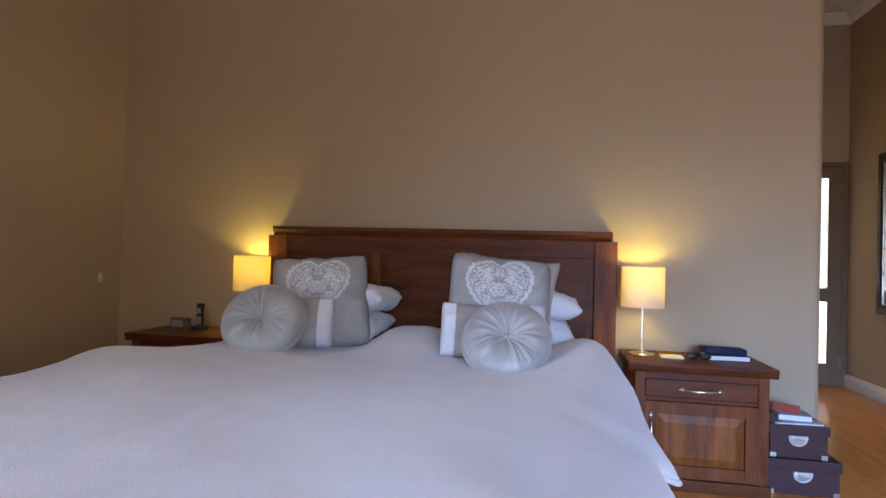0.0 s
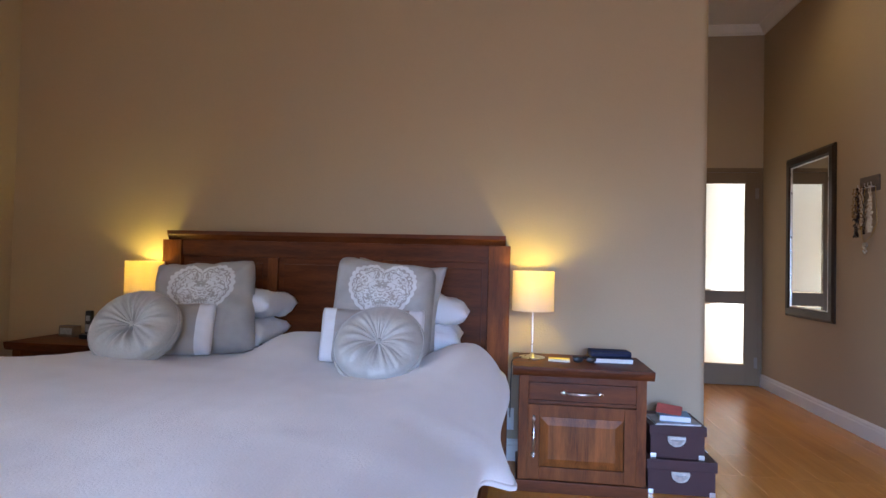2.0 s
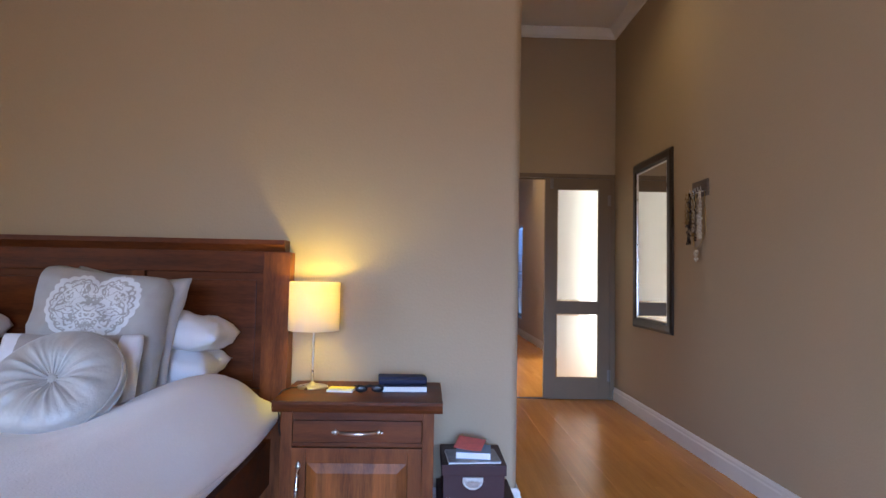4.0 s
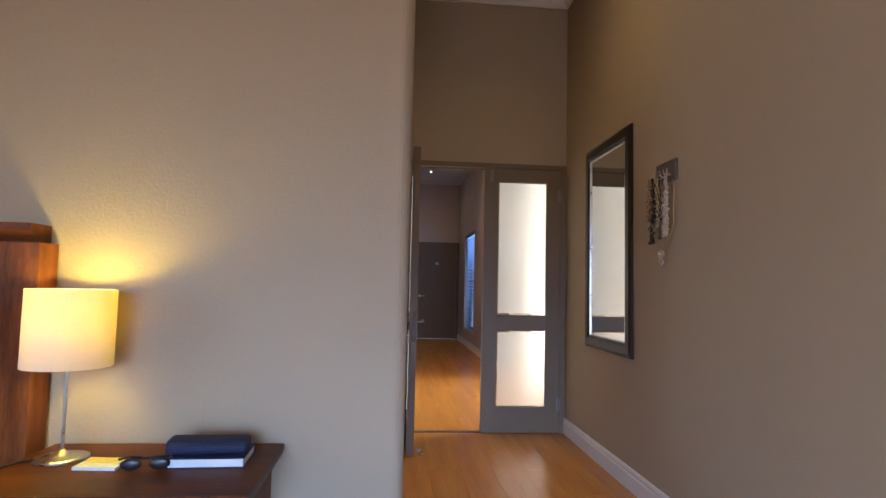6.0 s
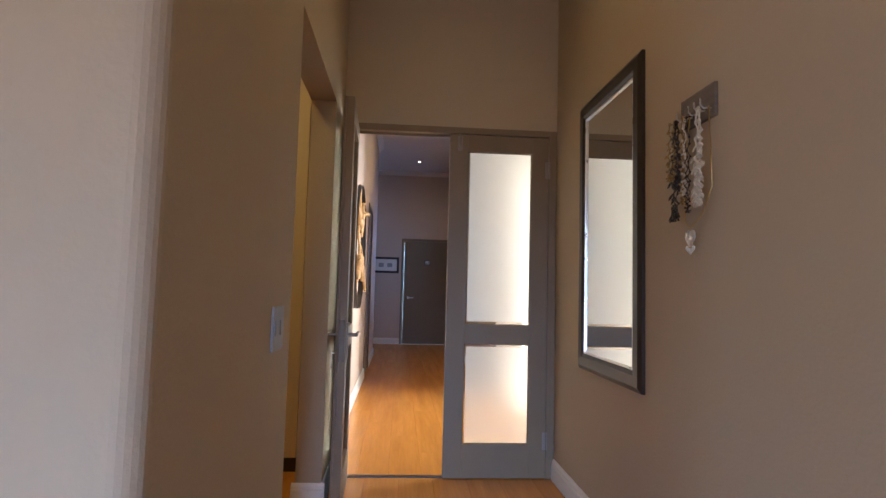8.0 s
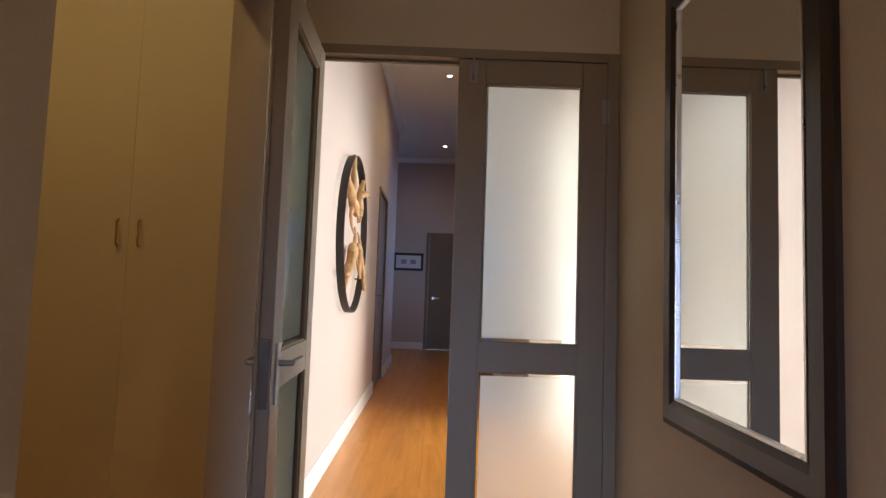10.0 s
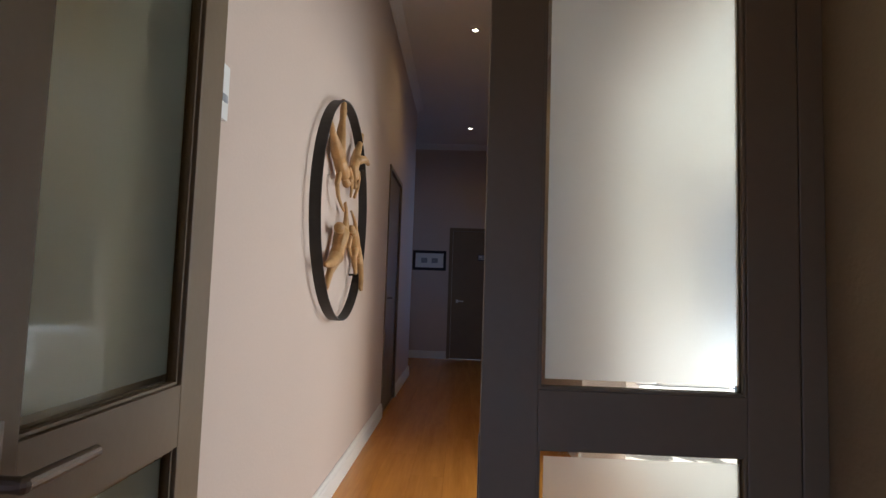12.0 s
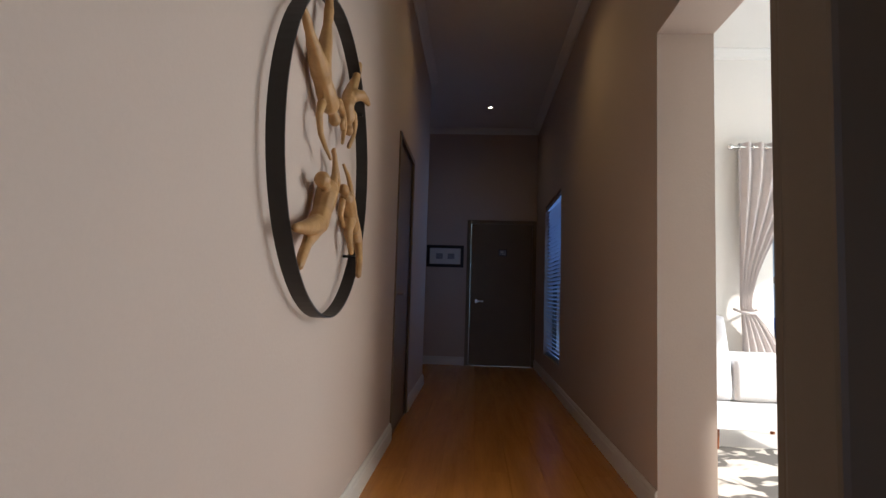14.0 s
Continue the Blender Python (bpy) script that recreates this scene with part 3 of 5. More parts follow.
for o in closed.children:
    o.data.transform(mirror_x)
    o.data.flip_normals()
# the open leaf folds back along the passage wall
opened = leaf("door_2", pose(2.437, DY - 0.008, 0, 0, 0, -90), 0.60, "open taupe glazed door leaf with frosted panes", "lever")
opened.matrix_world = Matrix.Translation((2.468, DY - 0.010, 0)) @ pose(0, 0, 0, 0, 0, -88.2) @ Matrix.Translation((0, -0.04, 0))
struct("threshold", boxes((2.441, 3.625, DY + 0.012, DY + 0.042, -0.002, 0.006), bevel=0.002), DARKWOOD)
st = thing("door_stop", (2.535, 5.84, 0.0), "small chrome door stop screwed to the floor", "door stop")
part("stem", lathe(bmesh.new(), [(0, 0), (0.017, 0), (0.017, 0.005), (0.008, 0.009), (0.008, 0.034), (0, 0.034)], seg=16), CHROME, st)
part("rubber_tip", rod(bmesh.new(), (0, 0, 0.027), (-0.026, 0, 0.027), 0.009, seg=12), PLASTICG, st, "grey rubber tip")


# ---- bed ----
bed = thing("bed", (0.277, 0, 0), "red-brown hardwood double bed with panelled headboard", "bed")
head = part("headboard", boxes((-0.95, 0.95, 3.815, 3.845, 0.35, 1.20)), WOODX, bed)
for s in (-1, 1):
    part("post", boxes((s * 0.973 - 0.06, s * 0.973 + 0.06, 3.775, 3.868, 0.0, 1.20), bevel=0.004), WOOD, head)
part("top_rail", boxes((-0.913, 0.913, 3.788, 3.815, 1.105, 1.20), bevel=0.003), WOODX, head)
part("lower_rail", boxes((-0.913, 0.913, 3.788, 3.815, 0.45, 0.58), bevel=0.003), WOODX, head)
for x in (-0.345, 0.345):
    part("mullion", boxes((x - 0.03, x + 0.03, 3.790, 3.815, 0.58, 1.105), bevel=0.003), WOOD, head)
for x0, x1 in ((-0.913, -0.375), (-0.315, 0.315), (0.375, 0.913)):
    bm = bmesh.new()
    bx(bm, x0 + 0.004, x1 - 0.004, 3.803, 3.815, 0.584, 1.101)
    bx(bm, x0 + 0.035, x1 - 0.035, 3.797, 3.804, 0.615, 1.070, 0.006)
    part("panel", bm, WOODX, head)
cor = [(0, 0), (0.025, 0), (0.030, 0.012), (0.042, 0.030), (0.046, 0.034), (0.046, 0.056), (0, 0.056)]
bm = prism(bmesh.new(), cor, (-1.006, 3.818, 1.199), (1.006, 3.818, 1.199), (0, -1, 0))
bx(bm, -1.006, 1.006, 3.818, 3.872, 1.1995, 1.255)
part("cornice", bm, WOODX, head)
for s in (-1, 1):
    part("side_rail", boxes((s * 0.955 - 0.016, s * 0.955 + 0.016, 1.42, 3.80, 0.16, 0.36), bevel=0.004), WOODX, bed)
    part("leg", boxes((s * 0.93 - 0.04, s * 0.93 + 0.04, 1.39, 1.47, 0, 0.36), bevel=0.004), WOOD, bed)
part("foot_rail", boxes((-0.89, 0.89, 1.415, 1.445, 0.16, 0.36), bevel=0.004), WOODX, bed)
part("mattress", boxes((-0.955, 0.955, 1.45, 3.70, 0.362, 0.535), bevel=0.03), LINEN, bed, "pale blue-white fitted mattress")


def duvet():
    bm = bmesh.new()
    ny, nx = 76, 96
    rows = []
    for j in range(ny + 1):
        y = 1.28 + (3.72 - 1.28) * j / ny
        far = min(1, max(0, (y - 2.60) / 0.12))
        far = far * far * (3 - 2 * far)
        xl = -0.93 + 0.20 * far
        puff = math.exp(-((y - 3.25) / 0.42) ** 2)
        flare = math.exp(-((y - 2.46) / 0.13) ** 2)
        near = min(1, max(0, (2.42 - y) / 0.10))
        xr = 1.220 + 0.05 * puff - 0.035 * near
        hemr = 0.465 - 0.03 * puff - 0.06 * flare + 0.02 * near + 0.006 * math.sin(y * 5)
        heml = 0.36
        top_z = 0.615 + 0.012 * math.sin(y * 3.1)
        pts = []
        lr = (xr - xl)
        drop_l, drop_r = top_z - heml, top_z - hemr
        total = drop_l + lr + drop_r
        for i in range(nx + 1):
            s = total * i / nx
            if s < drop_l:
                x, z = xl - 0.02 * (1 - s / drop_l), heml + s
            elif s < drop_l + lr:
                x, z = xl + s - drop_l, top_z
            else:
                q = s - drop_l - lr
                h = q / drop_r
                x, z = xr + 0.075 * math.sin(math.pi * min(1, h * 0.62 + 0.08)) - 0.05 * h * h * puff + 0.075 * flare * h ** 1.5, top_z - q - 0.075 * (1 - h)
            # round the shoulders
            for edge, sg in ((xl, 1), (xr, -1)):
                d = (x - edge) * sg
                wide, deep = (0.22 - 0.10 * puff, 0.075) if sg < 0 else (0.10, 0.03)
                if 0 <= d < wide and abs(z - top_z) < 1e-6:
                    z -= deep * (1 - d / wide) ** 2
            side = 1 if drop_l <= s < drop_l + lr else 0
            w = 0.015 * noise.noise((x * 2.2, y * 2.2, 1.3)) + 0.007 * noise.noise((x * 5, y * 6, 4.1)) + 0.003 * noise.noise((x * 17, y * 15, 9))
            if side:
                z += w + 0.035 * math.exp(-((x + 0.55) / 0.35) ** 2 - ((y - 2.6) / 0.5) ** 2) + 0.03 * math.exp(-((x + 0.8) / 0.12) ** 2 - ((y - 2.55) / 0.14) ** 2)
                z += 0.02 * max(0, 1 - (x - xl) / 0.6) + 0.11 * puff * math.exp(-((x - 1.12) / 0.22) ** 2)
                rise = min(1, max(0, (y - 2.95) / 0.55))
                z += rise * rise * (3 - 2 * rise) * (0.015 + 0.095 * math.exp(-((x - 0.24) / 0.20) ** 4))
                z -= 0.03 * max(0, (y - 3.60) / 0.12)
            else:
                x += (0.006 * math.sin(y * 9 + 3 * noise.noise((0, y * 2, 0))) + 0.5 * w) * min(1, max(0, top_z - z - 0.08) * 5) * (1 if x > 0.3 else -1)
                z += (w + 0.075 * puff) * max(0, 1 - (top_z - z) * 6) if x > 0.3 else 0
            pts.append(bm.verts.new((x, y, z)))
        rows.append(pts)
    for a, b in zip(rows, rows[1:]):
        for i in range(nx):
            bm.faces.new((a[i], a[i + 1], b[i + 1], b[i]))
    # the foot hangs down
    foot = [bm.verts.new((v.co.x, v.co.y - 0.03, max(0.34, v.co.z - 0.27))) for v in rows[0]]
    for i in range(nx):
        bm.faces.new((foot[i], foot[i + 1], rows[0][i + 1], rows[0][i]))
    hem = [r[-1].co.copy() for r in rows]
    ob = solo("bedspread", bm, PLUSH, "rumpled white plush bedspread spread over the bed", "bedspread", smooth=True)
    sol = ob.modifiers.new("thickness", "SOLIDIFY")
    sol.thickness, sol.offset = 0.016, -1
    part("hem", tube(bmesh.new(), hem, 0.009), PLUSH, ob, "rolled stitched hem", smooth=True)
    return ob


duvet()


def pillow_mesh(w, d, t, ears=0.05, seed=0, n=26, wrinkle=0.006, slump=0.0):
    """A stuffed cushion in the x-z plane: width w, height d, thickness t along y."""
    bm = bmesh.new()
    grid = {}
    for s in (-1, 1):
        for i in range(n + 1):
            for j in range(n + 1):
                u, v = -1 + 2 * i / n, -1 + 2 * j / n
                edge = i in (0, n) or j in (0, n)
                if edge and s == 1:
                    grid[s, i, j] = grid[-1, i, j]
                    continue
                x = 0.5 * w * u * (1 - ears * (1 - v ** 2))
                z = 0.5 * d * v * (1 - ears * (1 - u ** 2))
                blunt = 1 - (0.05 + slump) * abs(u) ** 5 * abs(v) ** 5
                x, z = x * blunt, z * blunt - slump * d * max(0, v) * (0.5 + 0.6 * u)
                h = max(0.0, (1 - abs(u) ** 3.2) * (1 - abs(v) ** 3.2)) ** 0.42
                y = s * 0.5 * t * h + 0.05 * d * (1 - u * u) * v * v - 0.03 * w * u * u * v
                y += wrinkle * noise.noise((u * 3 + seed, v * 3, s)) * (0 if edge else 1) + 0.35 * wrinkle * noise.noise((u * 9 + seed, v * 9, s))
                grid[s, i, j] = bm.verts.new((x, y, z))
        for i in range(n):
            for j in range(n):
                q = [grid[s, i, j], grid[s, i + 1, j], grid[s, i + 1, j + 1], grid[s, i, j + 1]]
                bm.faces.new(q if s == -1 else q[::-1])
    return bm


# sleeping pillows, two stacked on each side
for x, tilt, seed in ((0.770, 3, 1), (-0.235, -4, 5)):
    for k in (0, 1):
        solo("pillow", pillow_mesh(0.65 + 0.015 * k, 0.37, 0.165, 0.07, seed + k, wrinkle=0.024), LINEN, "plump white cotton pillow stacked against the headboard", "pillow",
             at=pose(x + (0.015 if k else -0.01), 3.592 + 0.008 * k, 0.705 + 0.140 * k, 88 - 6 * k, tilt * k * 0.4, tilt), smooth=True, group="pillows on the bed")

# square cushions with a heart print
for x, y, z, rx, ry, rz, s in ((0.700, 3.36, 0.872, -18, 2, 2, 3), (-0.235, 3.37, 0.845, -24, -6, 14, 8)):
    solo("heart_cushion", pillow_mesh(0.52, 0.53, 0.19, 0.05, s, wrinkle=0.03, slump=0.06 if x > 0 else 0.03), HEART, "square grey linen cushion printed with a white damask heart",
         "cushion", at=pose(x, y, z, rx, ry, rz), smooth=True, group="heart cushions")

# plain cushions tucked behind them
for x, y, z, rx, ry, rz, s in ((0.745, 3.44, 0.875, -15, 5, -4, 13),):
    solo("plain_cushion", pillow_mesh(0.49, 0.48, 0.12, 0.13, s, wrinkle=0.02), PLAINC, "plain grey linen cushion tucked behind the heart cushion",
         "cushion", at=pose(x, y, z, rx, ry, rz), smooth=True, group="plain cushions")

# banded oblong cushions
for x, y, z, rz, s, rx in ((0.685, 3.215, 0.752, 2, 2, -22), (-0.345, 3.175, 0.750, 14, 6, -24)):
    c = solo("banded_cushion", pillow_mesh(0.50, 0.26, 0.10, 0.03, s), PAPER, "oblong white cushion with a taupe satin centre band", "cushion",
             at=pose(x, y, z, rx, 0, rz), smooth=True, group="banded cushions")
    c.data.materials[0] = LINEN
    bm = pillow_mesh(0.503, 0.263, 0.106, 0.03, s)
    bmesh.ops.delete(bm, geom=[f for f in bm.faces if abs(f.calc_center_median().x) > 0.175 or abs(f.calc_center_median().x) < 0.0], context="FACES")
    part("band", bm, TAUPEBAND, c, "taupe satin band", smooth=True)


def round_cushion(at, s):
    c = tagged(new("round_cushion"), "round silver satin cushion, pleated to a covered button", "cushion", "round cushions")
    c.matrix_world = at
    bm = bmesh.new()
    R, T, nr, na = 0.192, 0.145, 20, 144
    for side in (-1, 1):
        rings = []
        for i in range(nr + 1):
            q = i / nr
            ring = []
            for k in range(na):
                a = 2 * math.pi * k / na
                dome = (max(0, 1 - q ** 3.2)) ** 0.55
                dim = 0.62 * math.exp(-(q / 0.30) ** 2)
                ridge = 0.5 - 1.6 * abs(noise.noise((2.1 * math.cos(a), 2.1 * math.sin(a), s))) - 0.9 * abs(noise.noise((4.6 * math.cos(a), 4.6 * math.sin(a), s + 5 + q)))
                fold = 1 - 2 * abs(math.sin(a * 5.5 + 2.2 * noise.noise((1.7 * math.cos(a), 1.7 * math.sin(a), s + 9))))
                pleat = (0.40 * ridge + 0.20 * fold * max(0, 0.5 + noise.noise((1.3 * math.cos(a), 1.3 * math.sin(a), s + 3)))) * q ** 0.4 * (1 - q) ** 0.7 * 1.25
                h = 0.5 * T * (dome * (1 - dim) + pleat * dome) + 0.012
                rr = R * q * (1 + 0.02 * math.sin(2 * a + s))
                ring.append(bm.verts.new((rr * math.cos(a), side * h if q < 1 else side * 0.012, rr * math.sin(a))))
            rings.append(ring)
        for a, b in zip(rings, rings[1:]):
            for k in range(na):
                f = (a[k], a[(k + 1) % na], b[(k + 1) % na], b[k])
                bm.faces.new(f if side == -1 else f[::-1])
        if side == -1:
            first = rings[-1]
        else:
            for k in range(na):
                bm.faces.new((first[k], first[(k + 1) % na], rings[-1][(k + 1) % na], rings[-1][k]))
    part("cover", bm, SATIN, c, smooth=True)
    for yy in (-0.016, 0.016):
        part("piping", tube(bmesh.new(), [(R * (1 + 0.02 * math.sin(2 * a + s)) * math.cos(a), yy, R * (1 + 0.02 * math.sin(2 * a + s)) * math.sin(a)) for a in
                                          [2 * math.pi * k / 64 for k in range(64)]], 0.0045, closed=True), SATIN, c, smooth=True)
    part("button", ball(bmesh.new(), (0, -0.036, 0), 0.017, 14, (1, 0.55, 1)), SATIN, c, "covered satin button", smooth=True)
    return c


round_cushion(pose(0.765, 3.035, 0.735, -40, 4, 3), 0.4)
round_cushion(pose(-0.375, 3.035, 0.765, -36, -8, 14), 2.1)


# ---- bedside ----
def bow_handle(bm, a, b, out):
    a, b, out = Vector(a), Vector(b), Vector(out)
    d = (b - a)
    pts = [a + d * q + out * (0.026 * math.sin(math.pi * min(1, max(0, (q - 0.06) / 0.88))) ** 0.6) for q in [i / 16 for i in range(17)]]
    tube(bm, pts, lambda q: 0.0042 + 0.0035 * math.sin(math.pi * q) ** 2, 8)
    for p in (a, b):
        ball(bm, p + out * 0.003, 0.011, 10, (1, 0.6, 1))
        ball(bm, p + d.normalized() * (0.012 if p == b else -0.012) + out * 0.003, 0.006, 8)
    return bm


def nightstand(x, label, hinge):
    """Local: centre front at the origin, depth along y."""
    n = thing("nightstand", (x, 3.445, 0), label, "nightstand", "nightstands")
    body = bmesh.new()
    bx(body, -0.300, 0.300, 0.035, 0.420, 0.055, 0.565)
    part("body", body, WOOD, n)
    for s in (-1, 1):
        part("side_stile", boxes((s * 0.279 - 0.023, s * 0.279 + 0.023, 0.012, 0.060, 0.055, 0.565), bevel=0.003), WOOD, n)
    part("plinth", boxes((-0.312, 0.312, 0.0, 0.424, 0.0, 0.056), bevel=0.004), WOODX, n)
    prof = [(0, 0), (0.012, 0), (0.020, 0.014), (0.024, 0.032), (0.024, 0.044), (0, 0.044)]
    top = bmesh.new()
    bx(top, -0.310, 0.310, 0.010, 0.424, 0.561, 0.605)
    for a, b, o in (((-0.334, 0.010), (0.334, 0.010), (0, -1)), ((0.310, 0.0101), (0.310, 0.424), (1, 0)), ((-0.310, 0.0101), (-0.310, 0.424), (-1, 0))):
        prism(top, prof, (*a, 0.561), (*b, 0.561), (*o, 0))
    part("top", top, WOODX, n)
    part("rail", boxes((-0.256, 0.256, 0.016, 0.036, 0.528, 0.561), bevel=0.002), WOODX, n)
    part("rail", boxes((-0.256, 0.256, 0.016, 0.036, 0.424, 0.440), bevel=0.002), WOODX, n)
    dr = part("drawer_front", boxes((-0.254, 0.254, 0.012, 0.035, 0.442, 0.526), bevel=0.004), WOODX, n)
    part("handle", bow_handle(bmesh.new(), (-0.085, 0.012, 0.482), (0.085, 0.012, 0.482), (0, -1, 0)), NICKEL, dr, "nickel bow handle", smooth=True)
    door = bmesh.new()
    for r in ((-0.256, -0.200, 0.060, 0.420), (0.200, 0.256, 0.060, 0.420)):
        bx(door, r[0], r[1], 0.010, 0.034, r[2], r[3], 0.003)
    for z0, z1 in ((0.060, 0.120), (0.362, 0.420)):
        bx(door, -0.200, 0.200, 0.010, 0.034, z0, z1, 0.003)
    dd = part("door", door, WOOD, n)
    pn = bmesh.new()
    bx(pn, -0.198, 0.198, 0.022, 0.034, 0.121, 0.361)
    vs = [[(-0.198, 0.022, 0.121), (0.198, 0.022, 0.121), (0.198, 0.022, 0.361), (-0.198, 0.022, 0.361)],
          [(-0.158, 0.011, 0.160), (0.158, 0.011, 0.160), (0.158, 0.011, 0.322), (-0.158, 0.011, 0.322)]]
    a, b = [[pn.verts.new(p) for p in q] for q in vs]
    for i in range(4):
        pn.faces.new((a[i], a[(i + 1) % 4], b[(i + 1) % 4], b[i]))
    pn.faces.new(b)
    part("raised_panel", pn, WOODP, dd)
    part("handle", bow_handle(bmesh.new(), (hinge * 0.228, 0.010, 0.180), (hinge * 0.228, 0.010, 0.350), (0, -1, 0)), NICKEL, dd, "nickel bow handle", smooth=True)
    return n


nightstand(1.672, "red-brown hardwood nightstand with drawer and panelled door", -1)
nightstand(-1.118, "red-brown hardwood nightstand in the shaded corner by the bed", 1)


def table_lamp(x, y):
    t = thing("table_lamp", (x, y, 0.605), "lit bedside lamp with cream drum shade and slim metal stem", "lamp", "bedside lamps")
    part("base", lathe(bmesh.new(), [(0, 0), (0.068, 0), (0.068, 0.004), (0.05, 0.008), (0.016, 0.014), (0.006, 0.026), (0, 0.026)], seg=32), NICKEL, t, "round metal base", smooth=True)
    part("stem", rod(bmesh.new(), (0, 0, 0.02), (0, 0, 0.335), 0.0045), NICKEL, t, "slim metal stem")
    part("bulb", ball(bmesh.new(), (0, 0, 0.318), 0.010, 12), BULBM, t, "small lit bulb")
    sh = bmesh.new()
    lathe(sh, [(0.111, 0.250), (0.111, 0.462), (0.109, 0.462), (0.109, 0.250), (0.111, 0.250)], seg=48)
    part("shade", sh, SHADE, t, "cream cloth drum shade", smooth=False)
    sp = bmesh.new()
    for k in range(3):
        a = 2 * math.pi * k / 3 + 0.3
        rod(sp, (0, 0, 0.29), (0.109 * math.cos(a), 0.109 * math.sin(a), 0.262), 0.0015, seg=6)
    part("shade_ring", sp, NICKEL, t)
    for o in t.children:
        if o.name.startswith("bulb"):
            o.visible_shadow = False
    return t


table_lamp(1.437, 3.72)
table_lamp(-0.845, 3.755)
solo("lamp_cord", tube(bmesh.new(), [(1.38, 3.70, 0.609), (1.355, 3.66, 0.612), (1.336, 3.60, 0.611), (1.330, 3.57, 0.60), (1.328, 3.60, 0.45), (1.326, 3.74, 0.30), (1.326, 3.862, 0.24)], 0.003),
     BLACKP, "black lamp cord hanging over the nightstand edge", "cord", smooth=True)
so = thing("wall_socket", (1.312, BY, 0.17), "white plug socket low on the wall beside the bed", "socket")
part("plate", boxes((-0.035, 0.035, -0.008, 0, 0, 0.12), bevel=0.002), PLASTICW, so)
part("plug", boxes((-0.018, 0.018, -0.035, -0.0081, 0.03, 0.075), bevel=0.004), PLASTICW, so)

bk = thing("book", (1.845, 3.70, 0.605), "closed book with white page edges and dark cover", "book", turn=2)
part("page_block", boxes((-0.095, 0.095, -0.07, 0.07, 0.003, 0.024)), PAPER, bk, "white page block")
part("cover", boxes((-0.098, 0.098, -0.073, 0.073, 0.0, 0.003), (-0.098, 0.098, -0.073, 0.073, 0.024, 0.027), (-0.098, 0.098, 0.070, 0.073, 0.003, 0.024)), NAVY, bk)
bm = boxes((-0.105, 0.105, -0.045, 0.045, 0, 0.034), bevel=0.014)
for v in bm.verts:
    if v.co.z > 0.02:
        v.co.z += 0.004 * math.sin(v.co.x * 40)
pc = solo("pouch", bm, NAVY, "navy cloth pouch lying on the book", "pouch", at=pose(1.835, 3.70, 0.632, 0, 0, 6), smooth=True)
part("zip", tube(bmesh.new(), [(-0.10, -0.046, 0.022), (0, -0.048, 0.024), (0.10, -0.046, 0.022)], 0.002), BLACKP, pc)
pad = thing("notepad", (1.575, 3.655, 0.605), "yellow and white notepad on the nightstand", "notepad", turn=-4)
part("page_block", boxes((-0.055, 0.055, -0.04, 0.04, 0, 0.008)), PAPER, pad)
part("cover", boxes((-0.055, 0.055, 0.0, 0.041, 0.0081, 0.010)), YELLOWP, pad, "yellow cover sheet")
sg = thing("sunglasses", (1.70, 3.615, 0.605), "folded dark sunglasses lying on the nightstand", "sunglasses", turn=8)
for s in (-1, 1):
    lens = bmesh.new()
    ball(lens, (s * 0.034, 0, 0.017), 0.027, 14, (1, 0.25, 0.58))
    part("lens", lens, BLACKP, sg, "dark lens", smooth=True)
    part("temple", tube(bmesh.new(), [(s * 0.062, 0.002, 0.03), (s * 0.05, 0.05, 0.022), (-s * 0.03, 0.066 + s * 0.006, 0.012)], 0.003), BLACKP, sg)
part("bridge", tube(bmesh.new(), [(-0.01, -0.002, 0.03), (0, -0.004, 0.033), (0.01, -0.002, 0.03)], 0.003), BLACKP, sg)

ph = thing("cordless_phone", (-1.13, 3.66, 0.605), "black cordless phone standing in its cradle", "phone", turn=-8)
part("cradle", boxes((-0.035, 0.035, -0.03, 0.04, 0, 0.028), bevel=0.008), BLACKP, ph)
hs = part("handset", boxes((-0.022, 0.022, -0.004, 0.018, 0.02, 0.165), bevel=0.008), BLACKP, ph)
part("keypad", boxes((-0.016, 0.016, -0.0052, -0.0041, 0.04, 0.085)), PLASTICG, hs, "grey keypad")
part("screen", boxes((-0.014, 0.014, -0.0052, -0.0041, 0.105, 0.135)), GREYP, hs, "grey screen")
ck = thing("alarm_clock", (-1.30, 3.72, 0.605), "small tan box clock on the nightstand", "clock", turn=-6)
part("case", boxes((-0.055, 0.055, -0.025, 0.03, 0, 0.065), bevel=0.004), DRIFT, ck)
part("face", boxes((-0.042, 0.042, -0.0265, -0.0251, 0.015, 0.052)), GREYP, ck)
hk = thing("wall_hook", (LX, 3.70, 0.90), "small white hook on the side wall", "hook")
part("plate", boxes((0, 0.006, -0.012, 0.012, -0.03, 0.03), bevel=0.002), PLASTICW, hk)
part("peg", rod(bmesh.new(), (0.006, 0, -0.01), (0.03, 0, 0.0), 0.005), PLASTICW, hk)


